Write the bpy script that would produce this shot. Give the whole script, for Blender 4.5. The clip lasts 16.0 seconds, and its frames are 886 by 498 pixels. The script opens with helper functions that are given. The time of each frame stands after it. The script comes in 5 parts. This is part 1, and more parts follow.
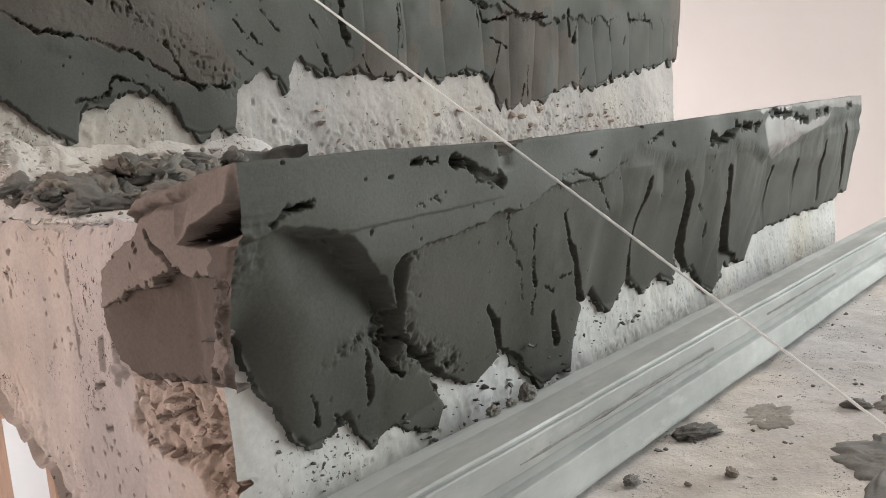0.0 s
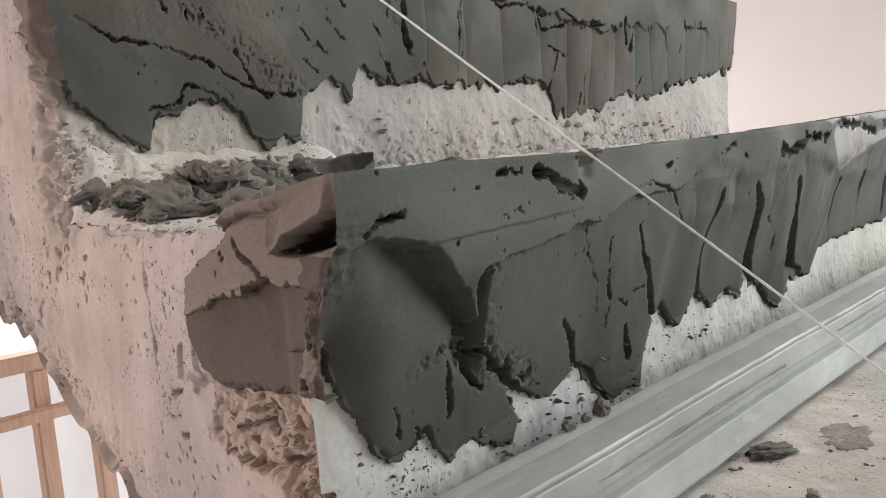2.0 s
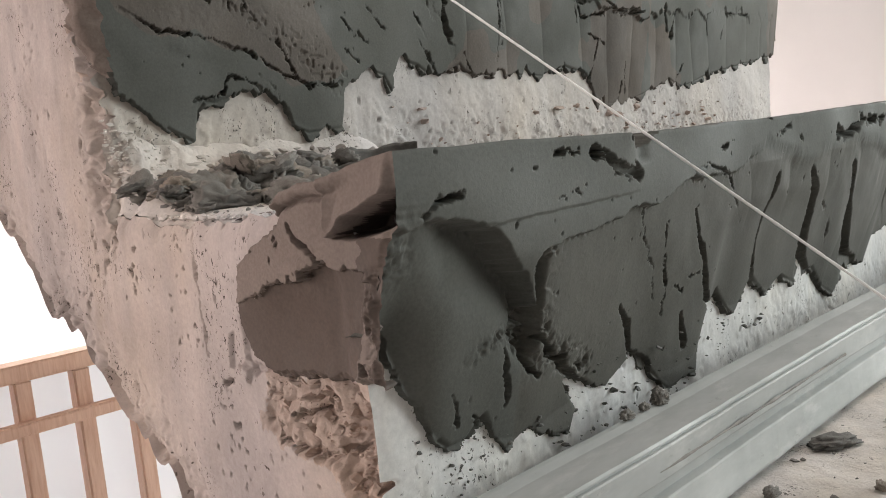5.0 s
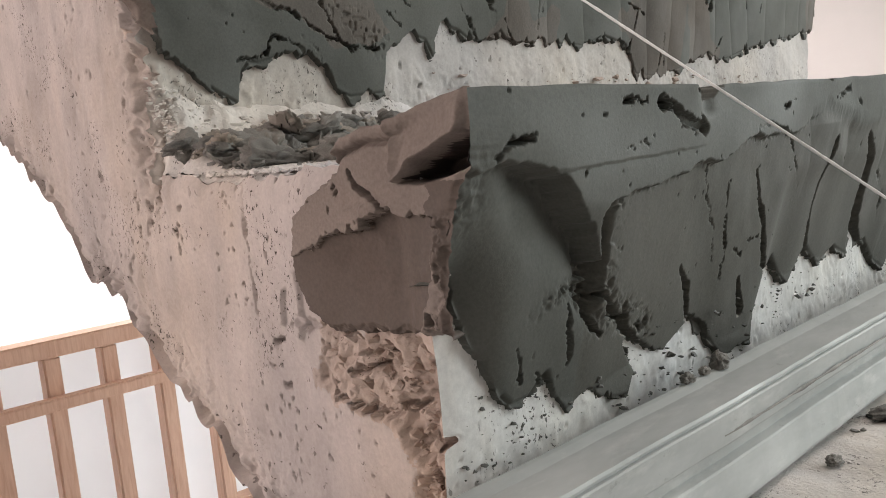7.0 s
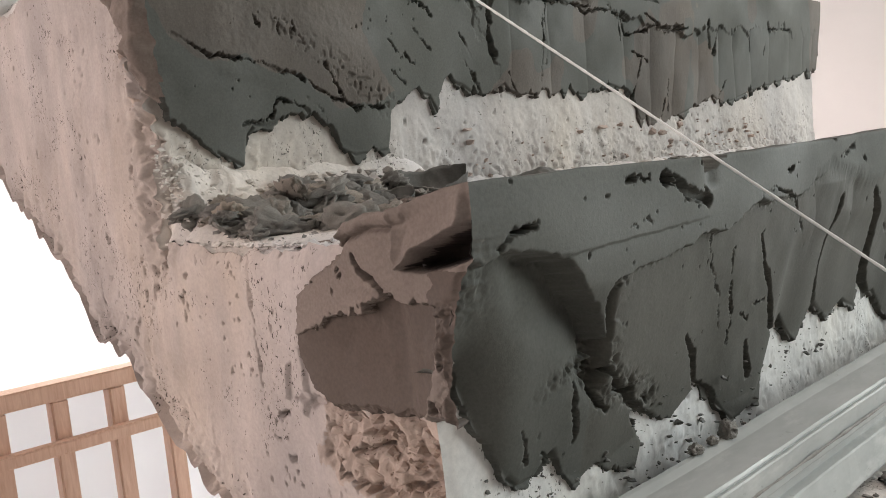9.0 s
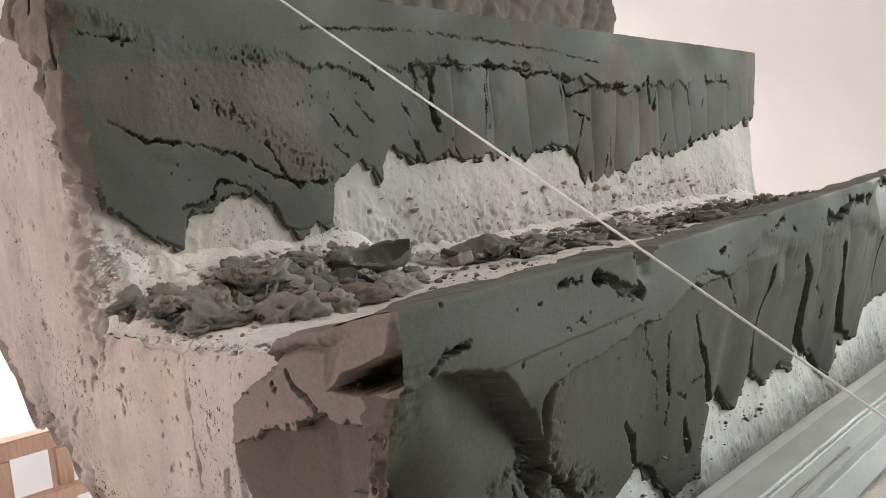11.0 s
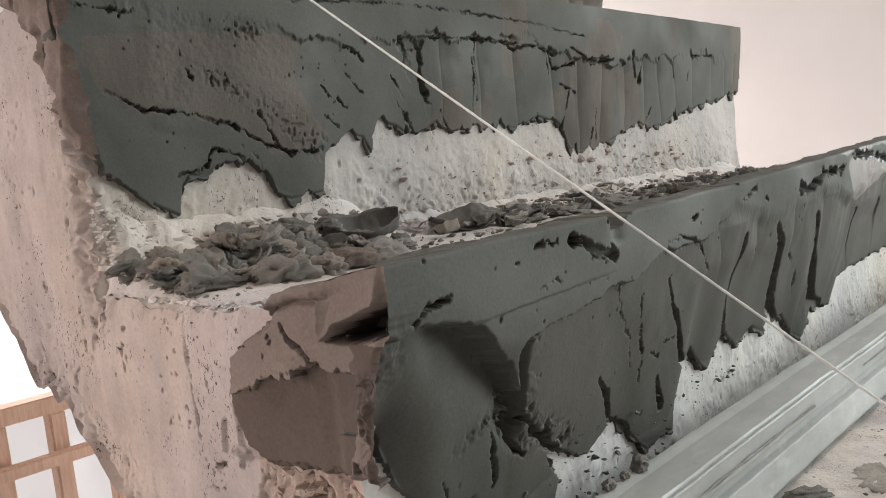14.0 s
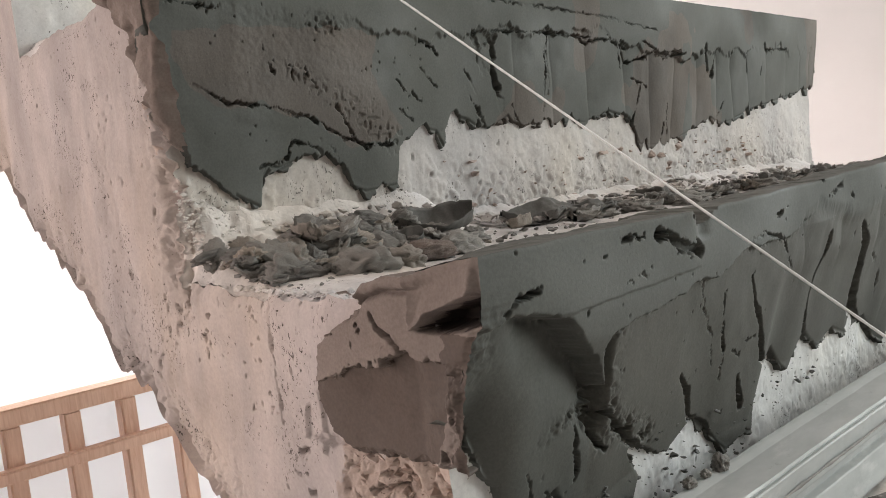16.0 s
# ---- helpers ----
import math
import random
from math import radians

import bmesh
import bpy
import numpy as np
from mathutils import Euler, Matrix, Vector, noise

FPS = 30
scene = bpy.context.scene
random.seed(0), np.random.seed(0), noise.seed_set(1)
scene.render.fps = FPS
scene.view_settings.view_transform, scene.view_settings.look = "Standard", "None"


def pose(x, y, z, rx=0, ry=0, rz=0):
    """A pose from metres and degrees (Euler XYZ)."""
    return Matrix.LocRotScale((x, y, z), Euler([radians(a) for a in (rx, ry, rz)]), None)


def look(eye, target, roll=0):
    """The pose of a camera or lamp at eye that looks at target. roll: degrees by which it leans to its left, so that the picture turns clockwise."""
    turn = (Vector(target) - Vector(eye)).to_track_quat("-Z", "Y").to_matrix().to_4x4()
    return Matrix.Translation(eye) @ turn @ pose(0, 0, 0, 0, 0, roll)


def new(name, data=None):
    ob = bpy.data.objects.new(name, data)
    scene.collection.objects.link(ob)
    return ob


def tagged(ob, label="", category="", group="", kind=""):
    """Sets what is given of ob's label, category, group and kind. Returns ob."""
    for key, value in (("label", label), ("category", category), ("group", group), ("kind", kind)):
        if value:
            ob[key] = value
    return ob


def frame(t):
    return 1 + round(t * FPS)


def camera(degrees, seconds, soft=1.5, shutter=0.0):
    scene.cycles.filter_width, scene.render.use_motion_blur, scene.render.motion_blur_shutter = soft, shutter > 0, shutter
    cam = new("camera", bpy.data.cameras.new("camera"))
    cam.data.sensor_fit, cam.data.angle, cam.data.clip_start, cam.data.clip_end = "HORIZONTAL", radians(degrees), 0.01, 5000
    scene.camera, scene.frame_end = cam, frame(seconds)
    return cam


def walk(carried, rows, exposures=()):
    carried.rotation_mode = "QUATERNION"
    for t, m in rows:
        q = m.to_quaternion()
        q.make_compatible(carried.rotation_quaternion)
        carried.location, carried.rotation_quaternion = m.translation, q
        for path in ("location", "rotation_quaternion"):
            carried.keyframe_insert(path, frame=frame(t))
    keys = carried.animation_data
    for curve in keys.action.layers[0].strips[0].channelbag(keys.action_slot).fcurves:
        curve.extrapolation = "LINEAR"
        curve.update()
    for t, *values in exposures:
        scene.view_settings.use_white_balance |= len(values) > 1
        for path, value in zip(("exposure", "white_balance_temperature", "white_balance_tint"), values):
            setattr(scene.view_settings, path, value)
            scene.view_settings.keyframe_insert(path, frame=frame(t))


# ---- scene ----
cam = camera(58.7, 16.0, soft=0.95)
PATH = [
    (0, (-0.025, 0.022, 0.252), (-1.356, 1.492, -0.01), -4.8),
    (0.5, (-0.033, 0.017, 0.253), (-1.409, 1.446, 0.0), -4.7),
    (1, (-0.038, 0.012, 0.257), (-1.43, 1.429, 0.025), -4.7),
    (1.5, (-0.039, 0.012, 0.26), (-1.43, 1.431, 0.031), -4.2),
    (2, (-0.043, 0.012, 0.255), (-1.439, 1.424, 0.017), -4.4),
    (2.5, (-0.041, 0.012, 0.255), (-1.43, 1.433, 0.028), -4.2),
    (3, (-0.045, 0.013, 0.257), (-1.442, 1.426, 0.034), -4.2),
    (3.5, (-0.042, 0.014, 0.254), (-1.442, 1.422, 0.017), -4.2),
    (4, (-0.044, 0.011, 0.253), (-1.451, 1.41, 0.0), -4.4),
    (4.2, (-0.049, 0.01, 0.253), (-1.465, 1.402, 0.009), -4.5),
    (6.3, (-0.058, 0.009, 0.24), (-1.535, 1.337, 0.001), -6.2),
    (6.5, (-0.057, 0.012, 0.24), (-1.517, 1.356, -0.005), -6.4),
    (7, (-0.075, 0.001, 0.235), (-1.553, 1.324, -0.025), -5.1),
    (7.5, (-0.103, 0.003, 0.216), (-1.524, 1.367, -0.13), -3.9),
    (8, (-0.107, 0.003, 0.222), (-1.514, 1.389, -0.09), -4.3),
    (8.5, (-0.096, -0.002, 0.233), (-1.536, 1.362, -0.024), -5.5),
    (9, (-0.074, 0.005, 0.255), (-1.567, 1.322, 0.065), -5.6),
    (9.5, (-0.074, 0.022, 0.262), (-1.544, 1.369, 0.106), -5.5),
    (10, (-0.072, 0.016, 0.262), (-1.526, 1.382, 0.111), -6.1),
    (10.2, (-0.069, 0.018, 0.265), (-1.503, 1.405, 0.126), -6.3),
    (12.3, (-0.064, -0.004, 0.304), (-1.477, 1.406, 0.177), -6.6),
    (12.5, (-0.063, -0.006, 0.302), (-1.482, 1.397, 0.175), -6.6),
    (13, (-0.062, -0.006, 0.3), (-1.483, 1.395, 0.161), -6.6),
    (13.5, (-0.051, 0.003, 0.286), (-1.456, 1.414, 0.105), -5.2),
    (14, (-0.05, 0.001, 0.281), (-1.454, 1.413, 0.084), -6.3),
    (14.5, (-0.05, -0.003, 0.28), (-1.464, 1.395, 0.07), -6.0),
    (15, (-0.057, -0.01, 0.281), (-1.509, 1.35, 0.073), -5.7),
    (15.5, (-0.059, -0.011, 0.283), (-1.548, 1.311, 0.096), -5.8),
    (16, (-0.058, -0.01, 0.281), (-1.555, 1.301, 0.088), -5.9),
]
walk(cam, [(t, look(eye, target, roll)) for t, eye, target, roll in PATH])

# ---- world and lights ----
world = bpy.data.worlds.new("world")
world.use_nodes = True
scene.world = world
_wn = world.node_tree.nodes
_sky = _wn.new("ShaderNodeTexSky")
_sky.sky_type, _sky.sun_disc = "NISHITA", False
_sky.sun_elevation, _sky.sun_rotation = radians(40), radians(60)
world.node_tree.links.new(_sky.outputs["Color"], _wn["Background"].inputs["Color"])
_wn["Background"].inputs["Strength"].default_value = 0.10

FLOOR = -0.45          # lower floor
ROOM = (-3.2, 2.6, -2.4, 2.3, 2.15)   # x0, x1, y0, y1, ceiling


def offview_light(name, m, w, h, watts, colour):
    lamp = bpy.data.lights.new(name, "AREA")
    lamp.shape, lamp.size, lamp.size_y, lamp.energy, lamp.color = "RECTANGLE", w, h, watts, colour
    ob = new(name, lamp)
    ob.matrix_world = m
    return ob


# daylight of the window beside the flight; the other lamps are added, unseen
offview_light("offview_light", look((1.05, 2.26, 0.80), (-0.1, 0.5, 0.3)), 1.5, 1.4, 47, (0.93, 1.0, 0.98))
# warm light from behind the eye; its window is added and unseen
offview_light("offview_light", look((-2.05, -2.36, 0.85), (-0.6, 0.2, 0.3)), 1.7, 1.3, 56, (1.0, 0.83, 0.77))
# added to brighten the wall beyond the stairs, hidden behind the flight
offview_light("offview_light", look((-3.16, 1.5, 0.9), (-1.0, 1.6, 0.5)), 1.1, 1.3, 24, (1.0, 0.95, 0.93))
# added to whiten the wall behind the lattice, hidden behind the flight
offview_light("offview_light", look((-2.25, 2.26, 0.5), (-2.6, 0.4, -0.1)), 1.1, 1.5, 72, (1.0, 0.98, 0.96))
# overhead fill added for treads and walls, with no known ceiling light
offview_light("overhead_fill", look((-0.1, 0.9, 2.10), (-0.1, 0.9, 0)), 0.9, 0.9, 9, (1.0, 0.90, 0.84))

# ---- materials ----


class Mat:
    """A node material: a few helpers round one Principled shader."""

    def __init__(self, name, rough=0.8, metal=0.0):
        self.m = bpy.data.materials.new(name)
        self.m.use_nodes = True
        self.t = self.m.node_tree
        self.b = self.t.nodes["Principled BSDF"]
        self.b.inputs["Roughness"].default_value = rough
        self.b.inputs["Metallic"].default_value = metal
        self.co = self.t.nodes.new("ShaderNodeTexCoord").outputs["Object"]

    def n(self, kind, **kw):
        node = self.t.nodes.new(kind)
        for k, v in kw.items():
            node.inputs[k].default_value = v
        return node

    def link(self, a, b):
        self.t.links.new(a, b)

    def scaled(self, s):
        mp = self.n("ShaderNodeMapping")
        mp.inputs["Scale"].default_value = s
        self.link(self.co, mp.inputs["Vector"])
        return mp.outputs["Vector"]

    def noise(self, scale, detail=4, rough=0.6, stretch=None, distortion=0.0):
        nd = self.n("ShaderNodeTexNoise", Scale=scale, Detail=detail, Roughness=rough, Distortion=distortion)
        self.link(self.scaled(stretch) if stretch else self.co, nd.inputs["Vector"])
        return nd.outputs["Fac"]

    def voronoi(self, scale):
        nd = self.n("ShaderNodeTexVoronoi", Scale=scale)
        self.link(self.co, nd.inputs["Vector"])
        return nd.outputs["Distance"]

    def ramp(self, fac, stops):
        r = self.n("ShaderNodeValToRGB")
        el = r.color_ramp.elements
        while len(el) < len(stops):
            el.new(0.5)
        for e, (p, c) in zip(el, stops):
            e.position = p
            e.color = (*c, 1) if isinstance(c, tuple) else (c, c, c, 1)
        self.link(fac, r.inputs["Fac"])
        return r.outputs["Color"]

    def mix(self, fac, a, b, mode="MIX"):
        x = self.t.nodes.new("ShaderNodeMix")
        x.data_type, x.blend_type = "RGBA", mode
        for v, i in ((fac, 0), (a, 6), (b, 7)):
            if isinstance(v, (int, float)):
                x.inputs[i].default_value = v
            elif isinstance(v, tuple):
                x.inputs[i].default_value = (*v, 1)
            else:
                self.link(v, x.inputs[i])
        return x.outputs[2]

    def colour(self, c):
        if isinstance(c, tuple):
            self.b.inputs["Base Color"].default_value = (*c, 1)
        else:
            self.link(c, self.b.inputs["Base Color"])
        return self

    def rough(self, r):
        self.link(r, self.b.inputs["Roughness"])
        return self

    def bump(self, *layers):
        last = None
        for h, dist, strength in layers:
            bp = self.n("ShaderNodeBump", Strength=strength, Distance=dist)
            self.link(h, bp.inputs["Height"])
            if last:
                self.link(last, bp.inputs["Normal"])
            last = bp.outputs["Normal"]
        self.link(last, self.b.inputs["Normal"])
        return self


def concrete_material(name, light, dark, blot_pit_dark, relief=1.0, runs=(1, 1, 0.22), low=0.82):
    k = Mat(name, 0.9)
    c = k.ramp(k.noise(14, 6, 0.65), [(0.34, dark), (0.66, light)])
    streak = k.ramp(k.noise(30, 4, 0.6, runs), [(0.35, low), (0.7, 1.0)])
    c = k.mix(1.0, c, streak, "MULTIPLY")
    grain = k.ramp(k.noise(420, 3, 0.7), [(0.3, 0.86), (0.65, 1.0)])
    c = k.mix(1.0, c, grain, "MULTIPLY")
    tint = k.ramp(k.noise(6.5, 5, 0.6, (1, 1, 0.45)), [(0.36, (0.89, 0.90, 0.92)), (0.52, (1.0, 0.99, 0.98)), (0.66, (1.05, 1.0, 0.92))])
    c = k.mix(1.0, c, tint, "MULTIPLY")
    blot = k.ramp(k.noise(46, 5, 0.7), [(0.62, 0.0), (0.80, 0.4)])
    c = k.mix(blot, c, tuple(0.55 * a + 0.45 * b for a, b in zip(dark, blot_pit_dark)))
    # specks: dirt, and painted shade inside pits too small for the mesh
    hole = k.noise(240, 2, 0.45, None, 0.4)
    where = k.ramp(k.noise(17, 4, 0.6), [(0.48, 0.0), (0.60, 1.0)])
    specks = k.mix(1.0, k.ramp(hole, [(0.685, 0.0), (0.71, 1.0)]), where, "MULTIPLY")
    c = k.mix(specks, c, tuple(0.55 * a for a in blot_pit_dark))
    fine = k.ramp(k.noise(520, 3, 0.6, (1, 1, 0.75), 0.6), [(0.600, 0.0), (0.622, 1.0)])
    groups = k.ramp(k.noise(26, 4, 0.65), [(0.54, 0.0), (0.60, 1.0)])
    c = k.mix(k.mix(1.0, fine, groups, "MULTIPLY"), c, tuple(0.4 * a for a in blot_pit_dark))
    k.colour(c)
    pit = k.ramp(hole, [(0.67, 1.0), (0.72, 0.0)])
    return k.bump((k.noise(60, 6, 0.7), 0.003, 0.6 * relief), (k.noise(420, 3, 0.75), 0.0010, 0.5 * relief), (pit, 0.0018, 0.5 * relief)).m


M_CONCRETE = concrete_material("raw_concrete", (0.61, 0.535, 0.505), (0.47, 0.408, 0.38), (0.17, 0.13, 0.11), 0.5)
M_RISER = concrete_material("lime_streaked_concrete", (0.83, 0.825, 0.81), (0.69, 0.68, 0.665), (0.2, 0.18, 0.16), 0.15, (1, 1, 0.8), 0.93)
M_RISER_DULL = concrete_material("duller_riser_concrete", (0.63, 0.595, 0.57), (0.49, 0.455, 0.43), (0.20, 0.17, 0.15), 0.3, (1, 1, 0.8), 0.9)
M_BROKEN = concrete_material("broken_concrete", (0.60, 0.50, 0.445), (0.47, 0.37, 0.315), (0.14, 0.08, 0.055))
M_TREAD = concrete_material("dusty_concrete", (0.80, 0.765, 0.75), (0.65, 0.615, 0.595), (0.22, 0.19, 0.17))


def mortar_material(name, light, dark, wet, size=9, relief=0.5):
    k = Mat(name, 0.6)
    c = k.ramp(k.noise(size, 5, 0.6, (1, 1, 0.6)), [(0.36, dark), (0.64, light)])
    grain = k.ramp(k.noise(700, 2, 0.6), [(0.3, 0.82), (0.7, 1.06)])
    c = k.mix(1.0, c, grain, "MULTIPLY")
    if size > 20:
        own = k.ramp(k.n("ShaderNodeObjectInfo").outputs["Random"], [(0.0, (0.62, 0.62, 0.62)), (0.85, (1.0, 0.99, 0.97)), (1.0, (1.25, 1.12, 1.0))])
        c = k.mix(1.0, c, own, "MULTIPLY")
    k.colour(c)
    k.rough(k.ramp(k.noise(16, 3, 0.5), [(0.35, wet), (0.7, wet + 0.25)]))
    sand = k.ramp(k.noise(330, 2, 0.5), [(0.5, 0.0), (0.72, 1.0)])
    return k.bump((k.noise(45, 4, 0.55, (1, 1, 0.5)), 0.0016, relief), (sand, 0.0004, 0.36 * relief), (k.noise(1400, 2, 0.6), 0.0002, 0.35)).m


M_MORTAR = mortar_material("wet_mortar", (0.097, 0.0985, 0.087), (0.073, 0.075, 0.066), 0.62, relief=0.22)
M_OLIVE = mortar_material("olive_mortar", (0.098, 0.0955, 0.082), (0.074, 0.0725, 0.062), 0.62, relief=0.3)
M_SANDY = mortar_material("sandy_brown_mortar", (0.145, 0.124, 0.106), (0.092, 0.080, 0.070), 0.7)
M_PATCH = mortar_material("brown_mortar", (0.232, 0.189, 0.166), (0.18, 0.146, 0.128), 0.75, relief=0.3)
M_CORNER = mortar_material("drying_brown_mortar", (0.24, 0.193, 0.168), (0.13, 0.10, 0.084), 0.8, 18)
# shade of the pocket under the flap, put into the colour
M_POCKET_SHADE = mortar_material("pocket_shade_brown", (0.044, 0.031, 0.026), (0.033, 0.023, 0.019), 0.6, relief=0.3)
M_DARK_BROWN = mortar_material("dark_brown_mortar", (0.100, 0.0735, 0.060), (0.078, 0.057, 0.046), 0.65, relief=0.2)
M_SHELL = mortar_material("curled_mortar", (0.165, 0.16, 0.148), (0.11, 0.107, 0.098), 0.6, 14)
M_LUMP = mortar_material("drying_mortar", (0.37, 0.35, 0.325), (0.21, 0.20, 0.185), 0.65, 40)


def plain_material(name, a, b, rough, scale=6, bump=0.0006):
    k = Mat(name, rough)
    k.colour(k.ramp(k.noise(scale, 5, 0.6), [(0.35, a), (0.65, b)]))
    return k.bump((k.noise(180, 3, 0.6), bump, 0.4)).m


M_WALL = plain_material("white_wall_paint", (0.77, 0.735, 0.73), (0.81, 0.775, 0.77), 0.8, 3)
# grey picked for unseen surfaces, to cut light bounced onto the risers
M_LOW_BOUNCE = plain_material("low_bounce_grey", (0.34, 0.33, 0.31), (0.44, 0.43, 0.41), 0.9, 3)
M_FLOOR = plain_material("dusty_screed", (0.50, 0.48, 0.46), (0.64, 0.62, 0.60), 0.85, 5, 0.002)
M_STRING = plain_material("white_nylon", (0.78, 0.78, 0.77), (0.85, 0.85, 0.84), 0.6, 300)


def wood_material():
    k = Mat("pine_wood", 0.6)
    c = k.ramp(k.noise(30, 5, 0.6, (6, 6, 0.6), 0.6), [(0.3, (0.64, 0.41, 0.30)), (0.7, (0.79, 0.57, 0.44))])
    k.colour(c)
    return k.bump((k.noise(60, 4, 0.6, (8, 8, 0.5)), 0.0008, 0.4)).m


def zinc_material():
    k = Mat("galvanised_steel", 0.7, 0.2)
    c = k.ramp(k.noise(26, 5, 0.65, (1, 0.35, 1)), [(0.32, (0.35, 0.36, 0.35)), (0.68, (0.50, 0.51, 0.50))])
    dirt = k.ramp(k.noise(60, 5, 0.7, (1, 0.3, 1)), [(0.55, 0.0), (0.70, 0.5)])
    c = k.mix(dirt, c, (0.62, 0.62, 0.60))
    mud = k.ramp(k.noise(140, 5, 0.75, (1, 0.5, 1)), [(0.64, 0.0), (0.72, 0.5)])
    c = k.mix(mud, c, (0.24, 0.24, 0.22))
    k.colour(c)
    k.rough(k.ramp(k.noise(40, 4, 0.6, (1, 0.3, 1)), [(0.3, 0.58), (0.7, 0.85)]))
    return k.bump((k.noise(70, 4, 0.6, (1, 0.3, 1)), 0.0008, 0.4)).m


M_WOOD, M_ZINC = wood_material(), zinc_material()
M_WET = mortar_material("shiny_wet_mortar", (0.12, 0.122, 0.114), (0.085, 0.088, 0.082), 0.25, relief=0.12)
M_WET.node_tree.nodes["Principled BSDF"].inputs["Coat Weight"].default_value = 0.8
M_WET.node_tree.nodes["Principled BSDF"].inputs["Coat Roughness"].default_value = 0.2


def translucent_sheet():
    """Thin white paper that lets light through from behind."""
    k = Mat("white_paper", 0.8)
    k.colour(k.ramp(k.noise(8, 4, 0.6), [(0.35, (0.80, 0.82, 0.84)), (0.65, (0.87, 0.88, 0.89))]))
    thin, both = k.n("ShaderNodeBsdfTranslucent"), k.n("ShaderNodeMixShader", Fac=0.6)
    thin.inputs["Color"].default_value = (0.86, 0.88, 0.90, 1)
    k.link(k.b.outputs[0], both.inputs[1])
    k.link(thin.outputs[0], both.inputs[2])
    k.link(both.outputs[0], k.t.nodes["Material Output"].inputs["Surface"])
    return k.m


M_PAPER = translucent_sheet()
M_SHEET = plain_material("white_sheet", (0.76, 0.78, 0.80), (0.84, 0.85, 0.86), 0.7, 8)
M_GLASS = plain_material("window_frame_paint", (0.8, 0.8, 0.8), (0.84, 0.84, 0.84), 0.4)

# ---- small tools ----


def empty(name, label, category, group="", kind=""):
    return tagged(new(name), label, category, group, kind)


def finish(name, me, material, parent=None, label="", smooth=True):
    me.materials.append(material)
    me.polygons.foreach_set("use_smooth", np.full(len(me.polygons), smooth))
    ob = new(name, me)
    if parent:
        ob.parent = parent
    return tagged(ob, label)


def more_materials(ob, *choices):
    """Give the faces whose centre passes chosen(x, y, z) another material; the last choice wins."""
    me = ob.data
    c = np.empty(len(me.polygons) * 3, np.float32)
    me.polygons.foreach_get("center", c)
    c = c.reshape(-1, 3)
    index = np.zeros(len(c), np.int32)
    for i, (material, chosen) in enumerate(choices):
        me.materials.append(material)
        index[chosen(c[:, 0], c[:, 1], c[:, 2])] = i + 1
    me.polygons.foreach_set("material_index", index)


def part(name, bm, material, parent=None, label="", smooth=False):
    me = bpy.data.meshes.new(name)
    bm.to_mesh(me)
    bm.free()
    return finish(name, me, material, parent, label, smooth)


def grid_mesh(name, P, keep=None, flip=False):
    """A mesh from an array (rows, columns, 3) of places; keep: which vertices count."""
    h, w = P.shape[:2]
    i = np.arange(h * w).reshape(h, w)
    q = np.stack([i[:-1, :-1], i[:-1, 1:], i[1:, 1:], i[1:, :-1]], -1).reshape(-1, 4)
    if keep is not None:
        q = q[keep.ravel()[q].any(1)]
    if flip:
        q = q[:, ::-1]
    used = np.unique(q)
    remap = np.zeros(h * w, int)
    remap[used] = np.arange(len(used))
    v, q = P.reshape(-1, 3)[used], remap[q]
    me = bpy.data.meshes.new(name)
    me.vertices.add(len(v))
    me.vertices.foreach_set("co", v.astype(np.float32).ravel())
    me.loops.add(q.size)
    me.loops.foreach_set("vertex_index", q.astype(np.int32).ravel())
    me.polygons.add(len(q))
    me.polygons.foreach_set("loop_start", np.arange(0, q.size, 4, dtype=np.int32))
    me.update(calc_edges=True)
    me.validate()
    return me


def vnoise(u, v, seed=0):
    """Smooth value noise in -1..1 on arrays."""
    iu, iv = np.floor(u).astype(np.int64), np.floor(v).astype(np.int64)
    fu, fv = u - iu, v - iv
    fu, fv = fu * fu * (3 - 2 * fu), fv * fv * (3 - 2 * fv)

    def lattice(a, b):
        n = (a * 374761393 + b * 668265263 + seed * 1442695041) & 0x7FFFFFFF
        n = ((n ^ (n >> 13)) * 1274126177) & 0x7FFFFFFF
        return ((n ^ (n >> 16)) & 0xFFFF) / 32767.5 - 1

    a = lattice(iu, iv) * (1 - fu) + lattice(iu + 1, iv) * fu
    b = lattice(iu, iv + 1) * (1 - fu) + lattice(iu + 1, iv + 1) * fu
    return a * (1 - fv) + b * fv


def fbm(u, v, scale, octaves=4, seed=0, gain=0.5):
    total, amp = 0, 1.0
    for k in range(octaves):
        total = total + amp * vnoise(u * scale + 17.3 * k, v * scale - 9.1 * k, seed + k)
        scale, amp = scale * 2.03, amp * gain
    return total


def step01(x):
    x = np.clip(x, 0, 1)
    return x * x * (3 - 2 * x)


def near(U, V, pts):
    """Distance to a polyline."""
    best = np.full(U.shape, 9.0)
    for (a, b), (c, d) in zip(pts[:-1], pts[1:]):
        du, dv = c - a, d - b
        k = np.clip(((U - a) * du + (V - b) * dv) / (du * du + dv * dv + 1e-12), 0, 1)
        best = np.minimum(best, np.hypot(U - a - k * du, V - b - k * dv))
    return best


def within(U, V, pts):
    """Distance to a closed outline: positive inside."""
    inside = np.zeros(U.shape, bool)
    for (a, b), (c, d) in zip(pts, pts[1:] + pts[:1]):
        if b != d:
            inside ^= ((b > V) != (d > V)) & (U < (c - a) * (V - b) / (d - b) + a)
    return np.where(inside, 1, -1) * near(U, V, pts + pts[:1])


